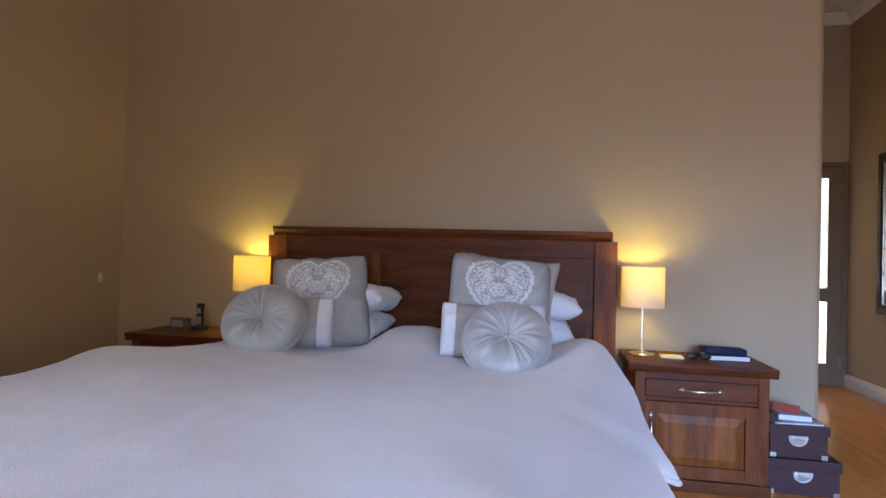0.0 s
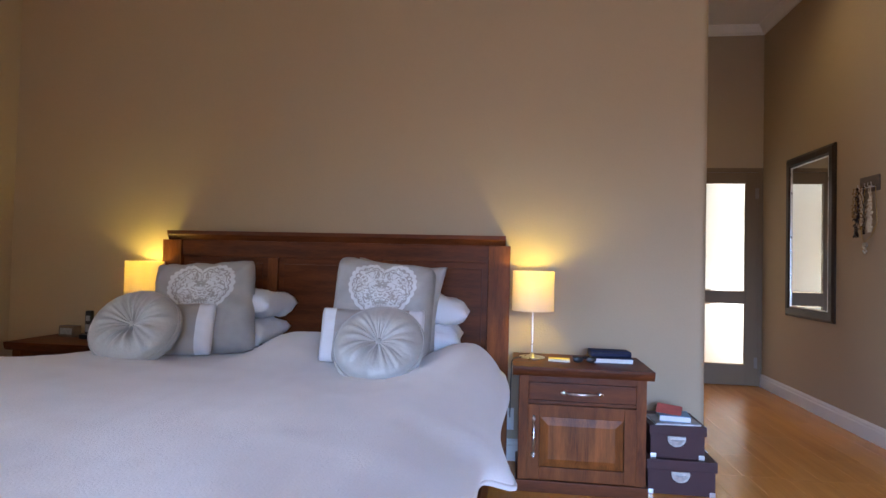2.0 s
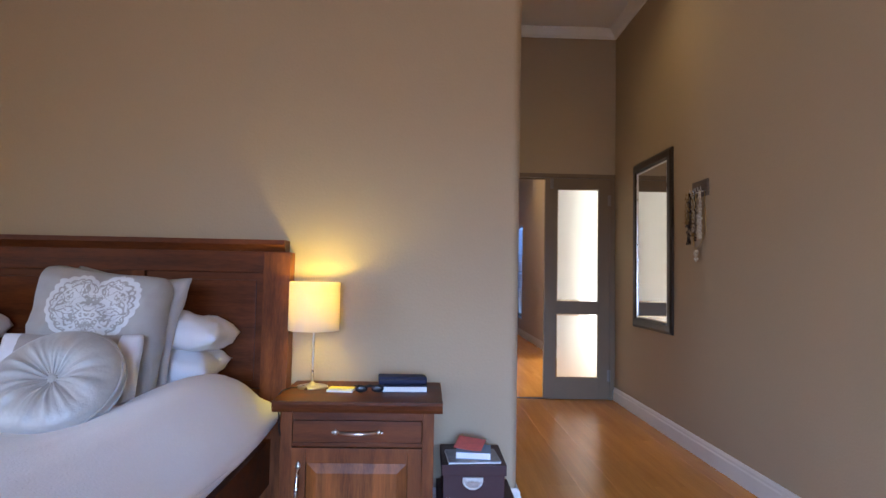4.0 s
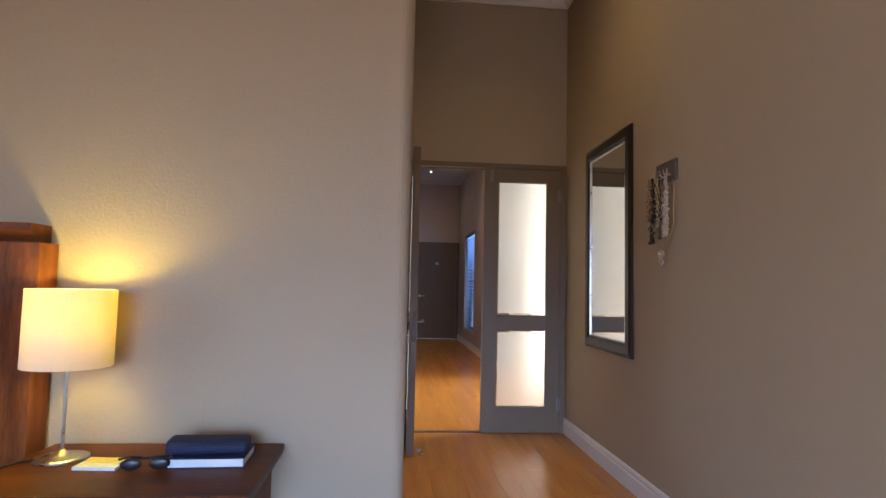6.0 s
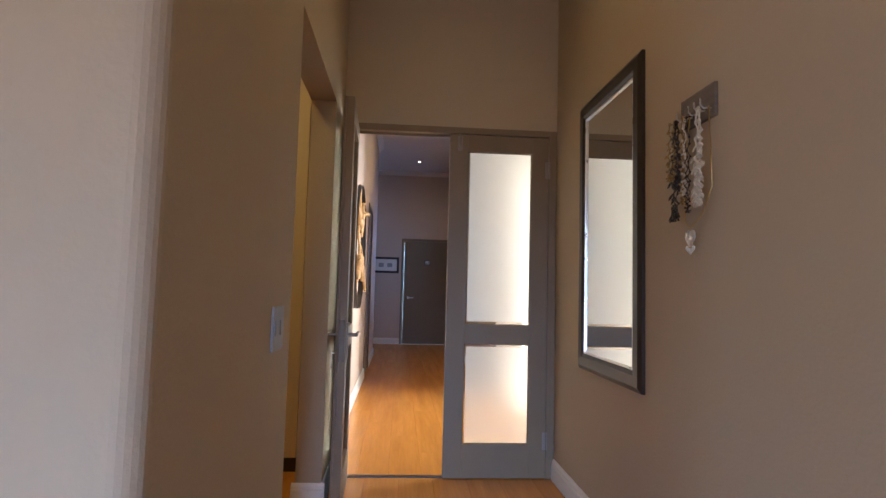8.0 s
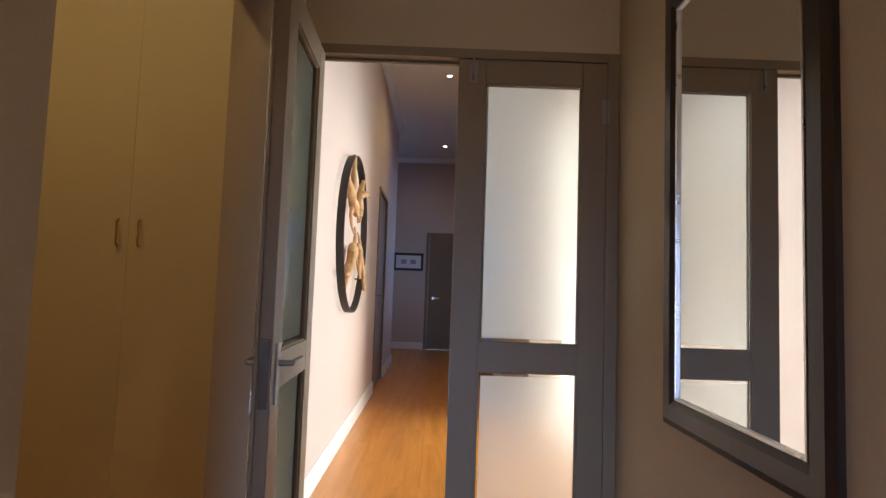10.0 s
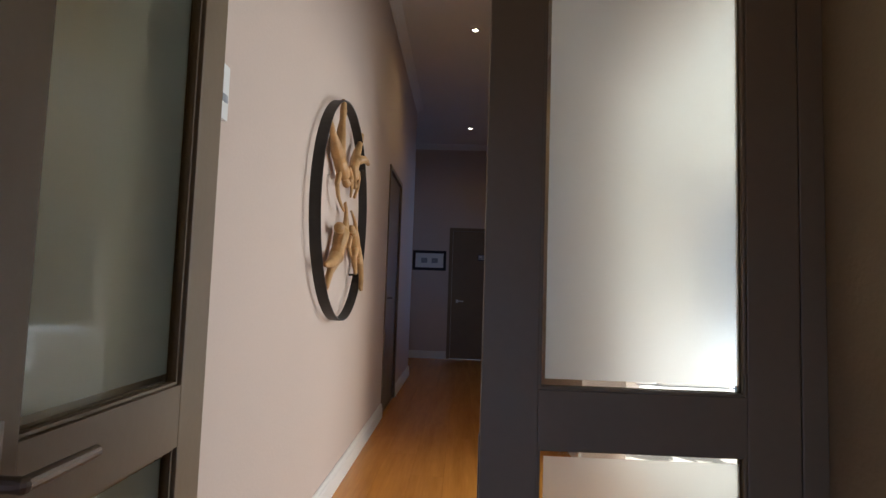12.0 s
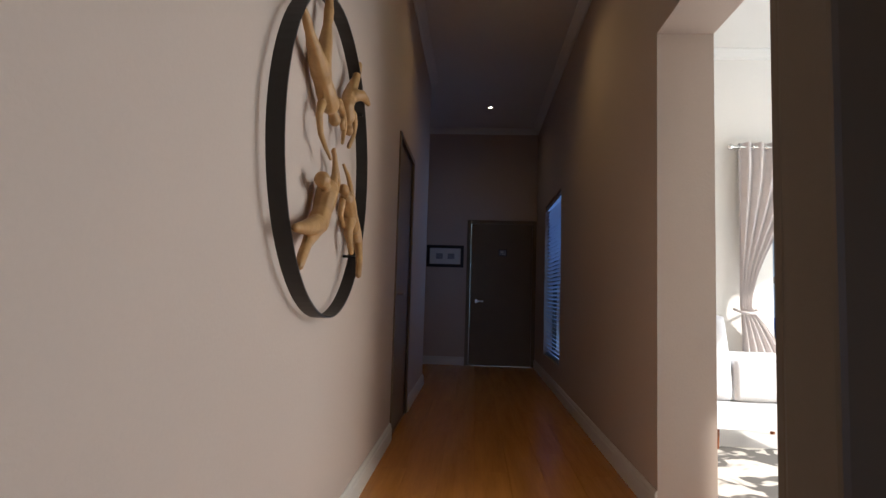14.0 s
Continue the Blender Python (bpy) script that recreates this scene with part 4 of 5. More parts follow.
# ---- storage boxes ----
def storage_box(x0, x1, y0, y1, z, h, lid):
    b = thing("storage_box", ((x0 + x1) / 2, (y0 + y1) / 2, z), "plum leatherette storage box with a metal label holder", "storage box", "stacked storage boxes")
    w, d = (x1 - x0) / 2, (y1 - y0) / 2
    part("body", boxes((-w + 0.008, w - 0.008, -d + 0.008, d - 0.008, 0, h - 0.006), bevel=0.004), BOXM, b)
    part("lid", boxes((-w, w, -d, d, h - lid, h), bevel=0.005), BOXM, b, "plum lid")
    hd = bmesh.new()
    n = 14
    cx, cz = -0.005, h - lid - 0.018
    arc2 = [(cx + 0.040 * math.cos(a), cz - 0.036 * math.sin(a)) for a in [math.pi * i / n for i in range(n + 1)]]
    bx(hd, cx - 0.042, cx + 0.042, -d - 0.004, -d + 0.008, cz - 0.002, cz + 0.012, 0.001)
    mid = hd.verts.new((cx, -d - 0.012, cz - 0.010))
    vs = [hd.verts.new((x, -d + 0.0065, z2)) for x, z2 in arc2]
    for i in range(n):
        hd.faces.new((vs[i], vs[i + 1], mid))
    hd.faces.new((vs[-1], vs[0], mid))
    tube(hd, [(x, -d + 0.004, z2) for x, z2 in arc2], 0.0035, 6)
    part("cup_pull", hd, TIN, b, "embossed tin cup pull")
    for s in (-1, 1):
        c = bmesh.new()
        bx(c, min(s * (w - 0.008), s * (w - 0.035)), max(s * (w - 0.008), s * (w - 0.035)), -d + 0.006, -d + 0.0085, 0.0, 0.022, 0.001)
        part("corner_guard", c, NICKEL, b, "metal corner guard")
    return b


storage_box(1.995, 2.325, 3.535, 3.855, 0.0, 0.168, 0.050)
storage_box(2.010, 2.280, 3.555, 3.845, 0.168, 0.160, 0.045)
mg = thing("magazine", (2.145, 3.66, 0.328), "pale magazines stacked on the storage box", "magazine", turn=4)
part("cover", boxes((-0.11, 0.11, -0.088, 0.088, 0.0041, 0.0075)), GREYP, mg)
part("page_block", boxes((-0.112, 0.108, -0.09, 0.086, 0, 0.004)), PAPER, mg)
b2 = thing("paperback", (2.15, 3.665, 0.3357), "paperback book with blue cover on the magazines", "book", turn=-6)
part("page_block", boxes((-0.072, 0.072, -0.06, 0.06, 0.002, 0.026)), PAPER, b2)
part("cover", boxes((-0.074, 0.074, -0.062, 0.062, 0, 0.002), (-0.074, 0.074, -0.062, 0.062, 0.026, 0.028), (-0.074, 0.0, 0.06, 0.062, 0.002, 0.026)), BLUEP, b2)
solo("red_card", boxes((-0.06, 0.06, -0.05, 0.05, 0, 0.003)), REDP, "coral red folded card on the paperback", "card", at=pose(2.135, 3.685, 0.376, 14, 4, -18))

# ---- passage ----
mr = thing("wall_mirror", (RX, 5.517, 0.72), "tall mirror in a dark espresso wood frame", "mirror")
fr = bmesh.new()
prof = [(0, 0), (0.014, 0), (0.024, 0.020), (0.024, 0.062), (0.012, 0.080), (0, 0.080)]
W2, H2 = 0.378, 1.345
for a, b, o in (((-W2, 0), (W2, 0), 1), ((-W2, H2), (W2, H2), -1)):
    r0, r1 = [], []
    for dd, hh in prof:
        r0.append(fr.verts.new((-dd, a[0] + hh, a[1] + o * hh)))
        r1.append(fr.verts.new((-dd, b[0] - hh, b[1] + o * hh)))
    for i in range(len(prof)):
        fr.faces.new((r0[i], r0[(i + 1) % 6], r1[(i + 1) % 6], r1[i]))
for s in (-1, 1):
    r0, r1 = [], []
    for dd, hh in prof:
        r0.append(fr.verts.new((-dd, s * (W2 - hh), hh)))
        r1.append(fr.verts.new((-dd, s * (W2 - hh), H2 - hh)))
    for i in range(len(prof)):
        fr.faces.new((r0[i], r0[(i + 1) % 6], r1[(i + 1) % 6], r1[i]))
part("frame", fr, DARKWOOD, mr)
bd = bmesh.new()
bx(bd, -0.016, -0.007, -W2 + 0.080, -W2 + 0.088, 0.080, H2 - 0.080, 0.002)
bx(bd, -0.016, -0.007, W2 - 0.088, W2 - 0.080, 0.080, H2 - 0.080, 0.002)
bx(bd, -0.016, -0.007, -W2 + 0.088, W2 - 0.088, 0.080, 0.088, 0.002)
bx(bd, -0.016, -0.007, -W2 + 0.088, W2 - 0.088, H2 - 0.088, H2 - 0.080, 0.002)
part("inner_bead", bd, NICKEL, mr, "thin silver inner bead")
part("mirror_glass", boxes((-0.008, -0.004, -W2 + 0.081, W2 - 0.081, 0.081, H2 - 0.081)), MIRROR, mr, "silvered mirror glass")

sw = thing("light_switch", (PX, 4.75, 0.905), "grey metal double light switch on the passage wall", "light switch")
part("plate", boxes((0, 0.008, -0.070, 0.070, 0, 0.130), bevel=0.003), PLASTICG, sw)
for s in (-1, 1):
    part("rocker", boxes((0.008, 0.012, s * 0.035 - 0.022, s * 0.035 + 0.022, 0.045, 0.09), bevel=0.002), PLASTICG, sw)

nk = thing("necklace_rack", (RX, 4.735, 1.262), "wooden wall rack hung with bead necklaces", "necklace rack")
part("board", boxes((-0.012, 0, -0.105, 0.100, 0.38, 0.485), bevel=0.003), DRIFT, nk, "weathered wooden board")
hooks = [-0.084, -0.048, -0.012, 0.024, 0.060]
for y in hooks:
    part("hook", tube(bmesh.new(), [(-0.012, y, 0.41), (-0.035, y, 0.405), (-0.045, y, 0.415), (-0.046, y, 0.435)], 0.0028, 6), NICKEL, nk, "bent metal hook")


def strand(y, low, half, bead, mat, label, x=-0.036, n=40, top=0.408, leaf=0.0):
    """A looped string of beads; with leaf, its lower half carries pairs of leaf shapes of that length."""
    bm = bmesh.new()
    loop = []
    for i in range(n):
        a = math.pi * i / (n - 1)
        loop.append((x - 0.006 * math.sin(i * 2.4), y + half * math.cos(a) * (0.35 + 0.65 * math.sin(a)), top - (top - low) * math.sin(a) ** 0.75))
    tube(bm, loop, bead * 0.4, 6)
    for i, c in enumerate(loop):
        ball(bm, c, bead * random.uniform(0.75, 1.25), 6)
        if leaf and c[2] < low + 0.6 * (top - low) and i % 2 == 0:
            for s in (-1, 1):
                m = Matrix.Translation((c[0] - 0.004, c[1] + s * leaf * 0.42, c[2] - leaf * 0.30)) @ Matrix.Rotation(s * radians(55), 4, "X") @ Matrix.Diagonal((0.22, 0.34, 1, 1))
                bmesh.ops.create_uvsphere(bm, u_segments=8, v_segments=6, radius=leaf * 0.55, matrix=m)
    return part("necklace", bm, mat, nk, label, smooth=True)


strand(0.085, 0.19, 0.020, 0.0075, BEADD, "dark brown bead necklace", n=46)
strand(0.075, 0.09, 0.020, 0.005, BEADD, "dark wooden leaf necklace", x=-0.045, n=34, leaf=0.026)
strand(0.090, 0.215, 0.032, 0.005, BEADG, "brass chain necklace with tassels", x=-0.05, n=40, leaf=0.012)
strand(0.040, 0.13, 0.016, 0.0045, BEADG, "amber bead necklace", n=46)
strand(0.012, 0.10, 0.014, 0.0035, BEADD, "long dark cord necklace", n=50)
strand(0.030, 0.16, 0.012, 0.004, BEADC, "thin pale cord necklace", n=50)
strand(-0.052, 0.15, 0.016, 0.0045, BEADC, "ivory shell leaf necklace", n=40, leaf=0.024)
strand(-0.075, 0.115, 0.020, 0.0055, BEADC, "ivory chip necklace", x=-0.048, n=44, leaf=0.020)
part("necklace", tube(bmesh.new(), [(-0.034, 0.0, 0.405), (-0.036, 0.04, 0.2), (-0.036, 0.03, 0.08), (-0.036, 0.0, 0.045), (-0.036, -0.07, 0.08), (-0.036, -0.13, 0.16), (-0.034, -0.11, 0.405)], 0.0022, 6), BRASS, nk, "thin gold chain", smooth=True)
pd = bmesh.new()
ball(pd, (-0.038, 0.006, 0.022), 0.018, 10, (0.35, 1, 1.1))
ball(pd, (-0.038, -0.018, 0.022), 0.018, 10, (0.35, 1, 1.1))
ball(pd, (-0.038, -0.006, 0.006), 0.016, 10, (0.35, 1, 1.1))
for k in range(5):
    ball(pd, (-0.038, -0.026 + 0.010 * k, -0.016 - 0.006 * (2 - abs(k - 2))), 0.0045, 6, (1, 1, 1.8))
part("pendant", pd, NICKEL, nk, "heart-shaped silver pendant with drops", smooth=True)

# cupboards in the dressing room
cb = thing("wardrobe", (1.662, 6.50, 0.0), "cream built-in wardrobe with pairs of tall doors", "wardrobe")
part("carcass", boxes((-1.15, CL - 0.162 - 1.662, 0.02, 0.59, 0.0, 2.9)), CUPB, cb)
for k, x in enumerate((-0.86, -0.43, 0.0)):
    d = part("door", boxes((x - 0.4295, x - 0.0005, 0.0, 0.018, 0.085, 2.36), bevel=0.002), CUPB, cb)
    s = -1 if k % 2 == 0 else 1
    hx = x - 0.045 if k == 2 else x - 0.385 if k == 1 else x - 0.045
    part("handle", tube(bmesh.new(), [(hx, 0.0, 1.235), (hx + 0.004, -0.022, 1.245), (hx + 0.010, -0.027, 1.29), (hx + 0.004, -0.022, 1.335), (hx, 0.0, 1.345)], 0.004, 8), BRASS, d, "bent brass handle", smooth=True)
d = part("door", boxes((0.0005, CL - 0.162 - 1.662, 0.0, 0.018, 0.085, 2.36), bevel=0.002), CUPB, cb)
part("handle", tube(bmesh.new(), [(0.045, 0.0, 1.235), (0.049, -0.022, 1.245), (0.055, -0.027, 1.29), (0.049, -0.022, 1.335), (0.045, 0.0, 1.345)], 0.004, 8), BRASS, d, "bent brass handle", smooth=True)
part("plinth", boxes((-1.15, CL - 0.162 - 1.662, 0.015, 0.0199, 0.0, 0.08)), DARKWOOD, cb)

# ---- corridor ----
kp = thing("alarm_keypad", (CL, 6.645, 1.50), "white alarm keypad with grey screen on the corridor wall", "keypad")
part("case", boxes((0, 0.028, -0.06, 0.06, 0, 0.145), bevel=0.006), PLASTICW, kp)
part("screen", boxes((0.028, 0.0295, -0.05, 0.0, 0.045, 0.132), bevel=0.0005), PLASTICG, kp, "grey screen")
part("sticker", boxes((0.028, 0.0295, 0.02, 0.05, 0.045, 0.065)), GREYP, kp)

# ring with four climbing figures
RC = Vector((CL, 8.08, 1.458))
ring = thing("wall_sculpture", tuple(RC), "black steel ring with four tan figures reaching inward", "wall sculpture")
bm = bmesh.new()
R1, na = 0.545, 96
prof = [(R1, 0.020), (R1, 0.070), (R1 - 0.006, 0.070), (R1 - 0.006, 0.020)]
cols = [[bm.verts.new((xx, rr * math.cos(2 * math.pi * k / na), rr * math.sin(2 * math.pi * k / na))) for rr, xx in prof] for k in range(na)]
for k in range(na):
    a, b = cols[k], cols[(k + 1) % na]
    for i in range(4):
        bm.faces.new((a[i], a[(i + 1) % 4], b[(i + 1) % 4], b[i]))
part("ring", bm, BLACK, ring, "flat black steel ring")
for a in (35, 325):
    c, s = math.cos(radians(a)), math.sin(radians(a))
    part("bracket", rod(bmesh.new(), (0.0, (R1 - 0.012) * c, (R1 - 0.012) * s), (0.060, (R1 - 0.012) * c, (R1 - 0.012) * s), 0.006), BLACK, ring)


def figure(limbs):
    """A plain climbing figure: chains of (y, z, x, radius) joined into one smooth body."""
    bm = bmesh.new()
    for chain in limbs:
        chain = [(1.04 * y, 1.04 * z, x, 1.06 * rad) for y, z, x, rad in chain]
        for p, q in zip(chain, chain[1:]):
            rod(bm, (p[2], p[0], p[1]), (q[2], q[0], q[1]), p[3], q[3], 10)
        for p in chain:
            ball(bm, (p[2], p[0], p[1]), p[3], 10)
    ob = part("figure", bm, FIGURE, ring, "tan resin climbing figure", smooth=True)
    rm = ob.modifiers.new("fuse", "REMESH")
    rm.mode, rm.voxel_size, rm.use_smooth_shade = "VOXEL", 0.004, True
    sm = ob.modifiers.new("soften", "SMOOTH")
    sm.iterations = 4
    return ob


X0 = 0.048
figure([[(-0.120, 0.508, X0, 0.012), (-0.111, 0.504, X0, 0.013), (-0.111, 0.464, X0, 0.017), (-0.118, 0.418, X0, 0.015), (-0.135, 0.352, X0, 0.023), (-0.159, 0.291, X0, 0.029), (-0.171, 0.241, X0, 0.033)],
        [(-0.358, 0.341, X0, 0.011), (-0.327, 0.325, X0, 0.015), (-0.295, 0.305, X0, 0.015), (-0.248, 0.278, X0, 0.023), (-0.199, 0.252, X0, 0.030), (-0.171, 0.241, X0, 0.033)],
        [(-0.171, 0.241, X0, 0.034), (-0.140, 0.219, X0, 0.029), (-0.115, 0.194, X0 + 0.004, 0.032), (-0.074, 0.171, X0 + 0.006, 0.033)],
        [(-0.042, 0.159, X0 + 0.006, 0.015), (-0.022, 0.134, X0 + 0.012, 0.021)],
        [(-0.141, 0.150, X0, 0.016), (-0.167, 0.106, X0, 0.012), (-0.152, 0.051, X0 + 0.004, 0.010), (-0.099, 0.022, X0 + 0.006, 0.008), (-0.036, -0.002, X0 + 0.008, 0.006)],
        [(0.044, 0.220, X0 + 0.004, 0.016), (0.117, 0.202, X0 + 0.004, 0.012), (0.152, 0.162, X0 + 0.004, 0.010), (0.119, 0.095, X0 + 0.006, 0.007)]])
figure([[(0.321, 0.469, X0 + 0.010, 0.013), (0.315, 0.436, X0 + 0.008, 0.015), (0.296, 0.400, X0 + 0.004, 0.017), (0.260, 0.354, X0, 0.022), (0.227, 0.314, X0, 0.026)],
        [(0.317, 0.308, X0 + 0.055, 0.011), (0.282, 0.315, X0 + 0.050, 0.015), (0.251, 0.318, X0 + 0.040, 0.021), (0.229, 0.310, X0 + 0.020, 0.025), (0.228, 0.310, X0, 0.027)],
        [(0.228, 0.310, X0, 0.029), (0.189, 0.256, X0, 0.026), (0.206, 0.217, X0, 0.028)],
        [(0.220, 0.194, X0, 0.014), (0.217, 0.168, X0 + 0.004, 0.019)],
        [(0.133, 0.205, X0, 0.013), (0.122, 0.169, X0, 0.010), (0.155, 0.139, X0, 0.007)],
        [(0.274, 0.252, X0 + 0.006, 0.014), (0.303, 0.219, X0 + 0.008, 0.011), (0.290, 0.168, X0 + 0.006, 0.009), (0.229, 0.110, X0 + 0.004, 0.009)]])
figure([[(-0.286, -0.368, X0, 0.013), (-0.263, -0.338, X0, 0.016), (-0.229, -0.303, X0, 0.016), (-0.181, -0.267, X0, 0.024), (-0.129, -0.232, X0, 0.031)],
        [(-0.426, -0.276, X0 + 0.030, 0.012), (-0.392, -0.272, X0 + 0.030, 0.016), (-0.324, -0.263, X0 + 0.025, 0.021), (-0.219, -0.246, X0 + 0.010, 0.027), (-0.124, -0.226, X0, 0.031)],
        [(-0.124, -0.227, X0, 0.035), (-0.090, -0.186, X0 + 0.002, 0.032), (-0.069, -0.148, X0 + 0.004, 0.036), (-0.040, -0.106, X0 + 0.004, 0.037)],
        [(-0.085, -0.101, X0 + 0.008, 0.016), (-0.144, -0.092, X0 + 0.014, 0.026)],
        [(0.033, -0.083, X0, 0.018), (0.057, -0.037, X0, 0.013), (0.058, -0.000, X0, 0.011), (0.045, 0.028, X0, 0.009), (0.033, 0.051, X0, 0.006)],
        [(0.105, -0.084, X0 - 0.010, 0.015), (0.141, -0.046, X0 - 0.010, 0.011), (0.115, 0.002, X0 - 0.010, 0.009), (0.033, 0.045, X0 - 0.006, 0.006)]])
figure([[(0.336, -0.372, X0 + 0.040, 0.012), (0.362, -0.330, X0 + 0.035, 0.014), (0.401, -0.285, X0 + 0.025, 0.015), (0.429, -0.236, X0 + 0.010, 0.022), (0.410, -0.190, X0, 0.027)],
        [(0.319, -0.285, X0 + 0.010, 0.011), (0.298, -0.243, X0 + 0.006, 0.015), (0.279, -0.205, X0 + 0.004, 0.018), (0.319, -0.161, X0, 0.024)],
        [(0.375, -0.178, X0, 0.030), (0.325, -0.138, X0, 0.027), (0.288, -0.108, X0, 0.030), (0.254, -0.085, X0, 0.031)],
        [(0.232, -0.073, X0, 0.014), (0.176, -0.063, X0 + 0.004, 0.021)],
        [(0.320, -0.062, X0, 0.015), (0.304, -0.030, X0, 0.011), (0.258, -0.000, X0, 0.009), (0.175, 0.029, X0, 0.006)],
        [(0.182, -0.107, X0, 0.013), (0.165, -0.160, X0, 0.010), (0.218, -0.196, X0, 0.008)]])

# side door, closed in its frame
bm = bmesh.new()
bx(bm, CL - 0.17, CL + 0.012, 10.08, 10.14, 0, 2.16, 0.004)
bx(bm, CL - 0.17, CL + 0.012, 10.96, 11.02, 0, 2.16, 0.004)
bx(bm, CL - 0.17, CL + 0.012, 10.14, 10.96, 2.12, 2.16, 0.004)
struct("door_frame_side", bm, DOORP, "taupe painted door frame")
sd = tagged(new("door_4"), "closed flat taupe door set back in the corridor wall", "door", kind="structure")
part("slab", boxes((CL - 0.050, CL - 0.010, 10.144, 10.956, 0.006, 2.116), bevel=0.003), DOORP, sd)
h = boxes((CL - 0.010, CL - 0.003, 10.20, 10.24, 0.90, 1.05), bevel=0.003)
rod(h, (CL - 0.005, 10.22, 1.0), (CL + 0.04, 10.22, 1.0), 0.009)
rod(h, (CL + 0.04, 10.22, 1.0), (CL + 0.04, 10.33, 1.0), 0.009, 0.0075)
part("door_handle", h, AGED, sd, "aged nickel lever handle")

# far door
bm = bmesh.new()
bx(bm, 2.745, 2.80, FAR - 0.012, FAR + 0.1, 0, 2.10, 0.004)
bx(bm, 3.69, 3.745, FAR - 0.012, FAR + 0.1, 0, 2.10, 0.004)
bx(bm, 2.80, 3.69, FAR - 0.012, FAR + 0.1, 2.05, 2.10, 0.004)
struct("door_frame_far", bm, DOORP, "taupe painted door frame")
fd = tagged(new("door_3"), "closed flat taupe door at the corridor end", "door", kind="structure")
part("slab", boxes((2.803, 3.687, FAR + 0.006, FAR + 0.046, 0.006, 2.047), bevel=0.003), DOORP, fd)
h = boxes((2.877, 2.913, FAR - 0.001, FAR + 0.006, 0.895, 0.945), bevel=0.003)
rod(h, (2.895, FAR, 0.92), (2.895, FAR - 0.05, 0.92), 0.009)
rod(h, (2.895, FAR - 0.05, 0.92), (3.0, FAR - 0.05, 0.92), 0.009)
part("door_handle", h, NICKEL, fd, "nickel lever handle")
sgn = thing("door_sign", (3.265, FAR + 0.006, 1.58), "small framed sign on the far door", "sign")
part("frame", boxes((-0.06, 0.06, -0.008, 0, 0, 0.10), bevel=0.002), DARKWOOD, sgn)
part("print", boxes((-0.048, 0.048, -0.0095, -0.0081, 0.012, 0.088)), GREYP, sgn)
bm = boxes((-0.03, 0.01, -0.011, -0.0096, 0.045, 0.075), (-0.01, 0.035, -0.011, -0.0096, 0.022, 0.032))
part("motif", bm, PAPER, sgn)

pic = thing("framed_print", (2.43, FAR, 1.40), "black framed double print with white mount", "picture")
bm = boxes((-0.27, 0.27, -0.022, 0, 0, 0.045), (-0.27, 0.27, -0.022, 0, 0.275, 0.32), (-0.27, -0.225, -0.022, 0, 0.045, 0.275), (0.225, 0.27, -0.022, 0, 0.045, 0.275))
part("frame", bm, BLACK, pic, "wide black frame")
part("mount", boxes((-0.225, 0.225, -0.010, -0.002, 0.045, 0.275)), PAPER, pic, "white mount")
for x in (-0.085, 0.085):
    part("print", boxes((x - 0.05, x + 0.05, -0.0115, -0.0101, 0.12, 0.20)), GREYP, pic)

# passage and dressing room fixtures are added, out of view
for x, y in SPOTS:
    dl = thing("downlight", (x, y, TOP), "small lit recessed ceiling downlight, two of the four added", "downlight", "ceiling downlights")
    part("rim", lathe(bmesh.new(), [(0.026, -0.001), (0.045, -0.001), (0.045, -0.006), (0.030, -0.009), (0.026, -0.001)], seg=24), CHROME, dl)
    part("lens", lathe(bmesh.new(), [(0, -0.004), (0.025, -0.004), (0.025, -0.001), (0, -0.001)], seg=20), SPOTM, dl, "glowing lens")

# corridor window with blind
wn1 = tagged(new("window_1"), "corridor window with dark frame", "window", kind="structure")
bm = boxes((CR + 0.10, CR + 0.15, 12.04, 12.10, 0.30, 2.15), (CR + 0.10, CR + 0.15, 13.30, 13.36, 0.30, 2.15), (CR + 0.10, CR + 0.15, 12.10, 13.30, 0.30, 0.36),
           (CR + 0.10, CR + 0.15, 12.10, 13.30, 2.09, 2.15), (CR + 0.10, CR + 0.15, 12.10, 13.30, 1.20, 1.25))
part("window_frame", bm, DARKWOOD, wn1)
pw = part("pane", boxes((CR + 0.122, CR + 0.127, 12.10, 13.30, 0.36, 2.09)), GLASS, wn1)
pw.visible_shadow = False
bl = thing("venetian_blind", (CR + 0.045, 12.70, 0.30), "grey wooden venetian blind with tilted slats", "blind")
part("head_rail", boxes((-0.03, 0.03, -0.655, 0.655, 1.79, 1.845), bevel=0.003), BLIND, bl)
sm = mesh("slat", boxes((-0.024, 0.024, -0.65, 0.65, -0.0015, 0.0015)), BLIND)
for k in range(38):
    s = new("slat", sm)
    s.parent = bl
    s.matrix_local = pose(0, 0, 0.045 + 0.0458 * k, 0, 22, 0)
part("bottom_rail", boxes((-0.025, 0.025, -0.65, 0.65, 0.005, 0.025), bevel=0.003), BLIND, bl)
for y in (-0.4, 0.4):
    part("cord", rod(bmesh.new(), (0, y, 0.01), (0, y, 1.80), 0.0015, seg=6), BLIND, bl)

# ---- lounge ----
wn2 = tagged(new("window_2"), "wide lounge window with dark frame", "window", kind="structure")
bm = bmesh.new()
for x in (5.5, 6.72, 7.94):
    bx(bm, x, x + 0.06, 11.42, 11.48, 0.0, 2.2)
for z in (0.0, 1.19, 2.14):
    bx(bm, 5.56, 6.72, 11.42, 11.48, z, z + 0.06)
    bx(bm, 6.78, 7.94, 11.42, 11.48, z, z + 0.06)
part("window_frame", bm, DARKWOOD, wn2)


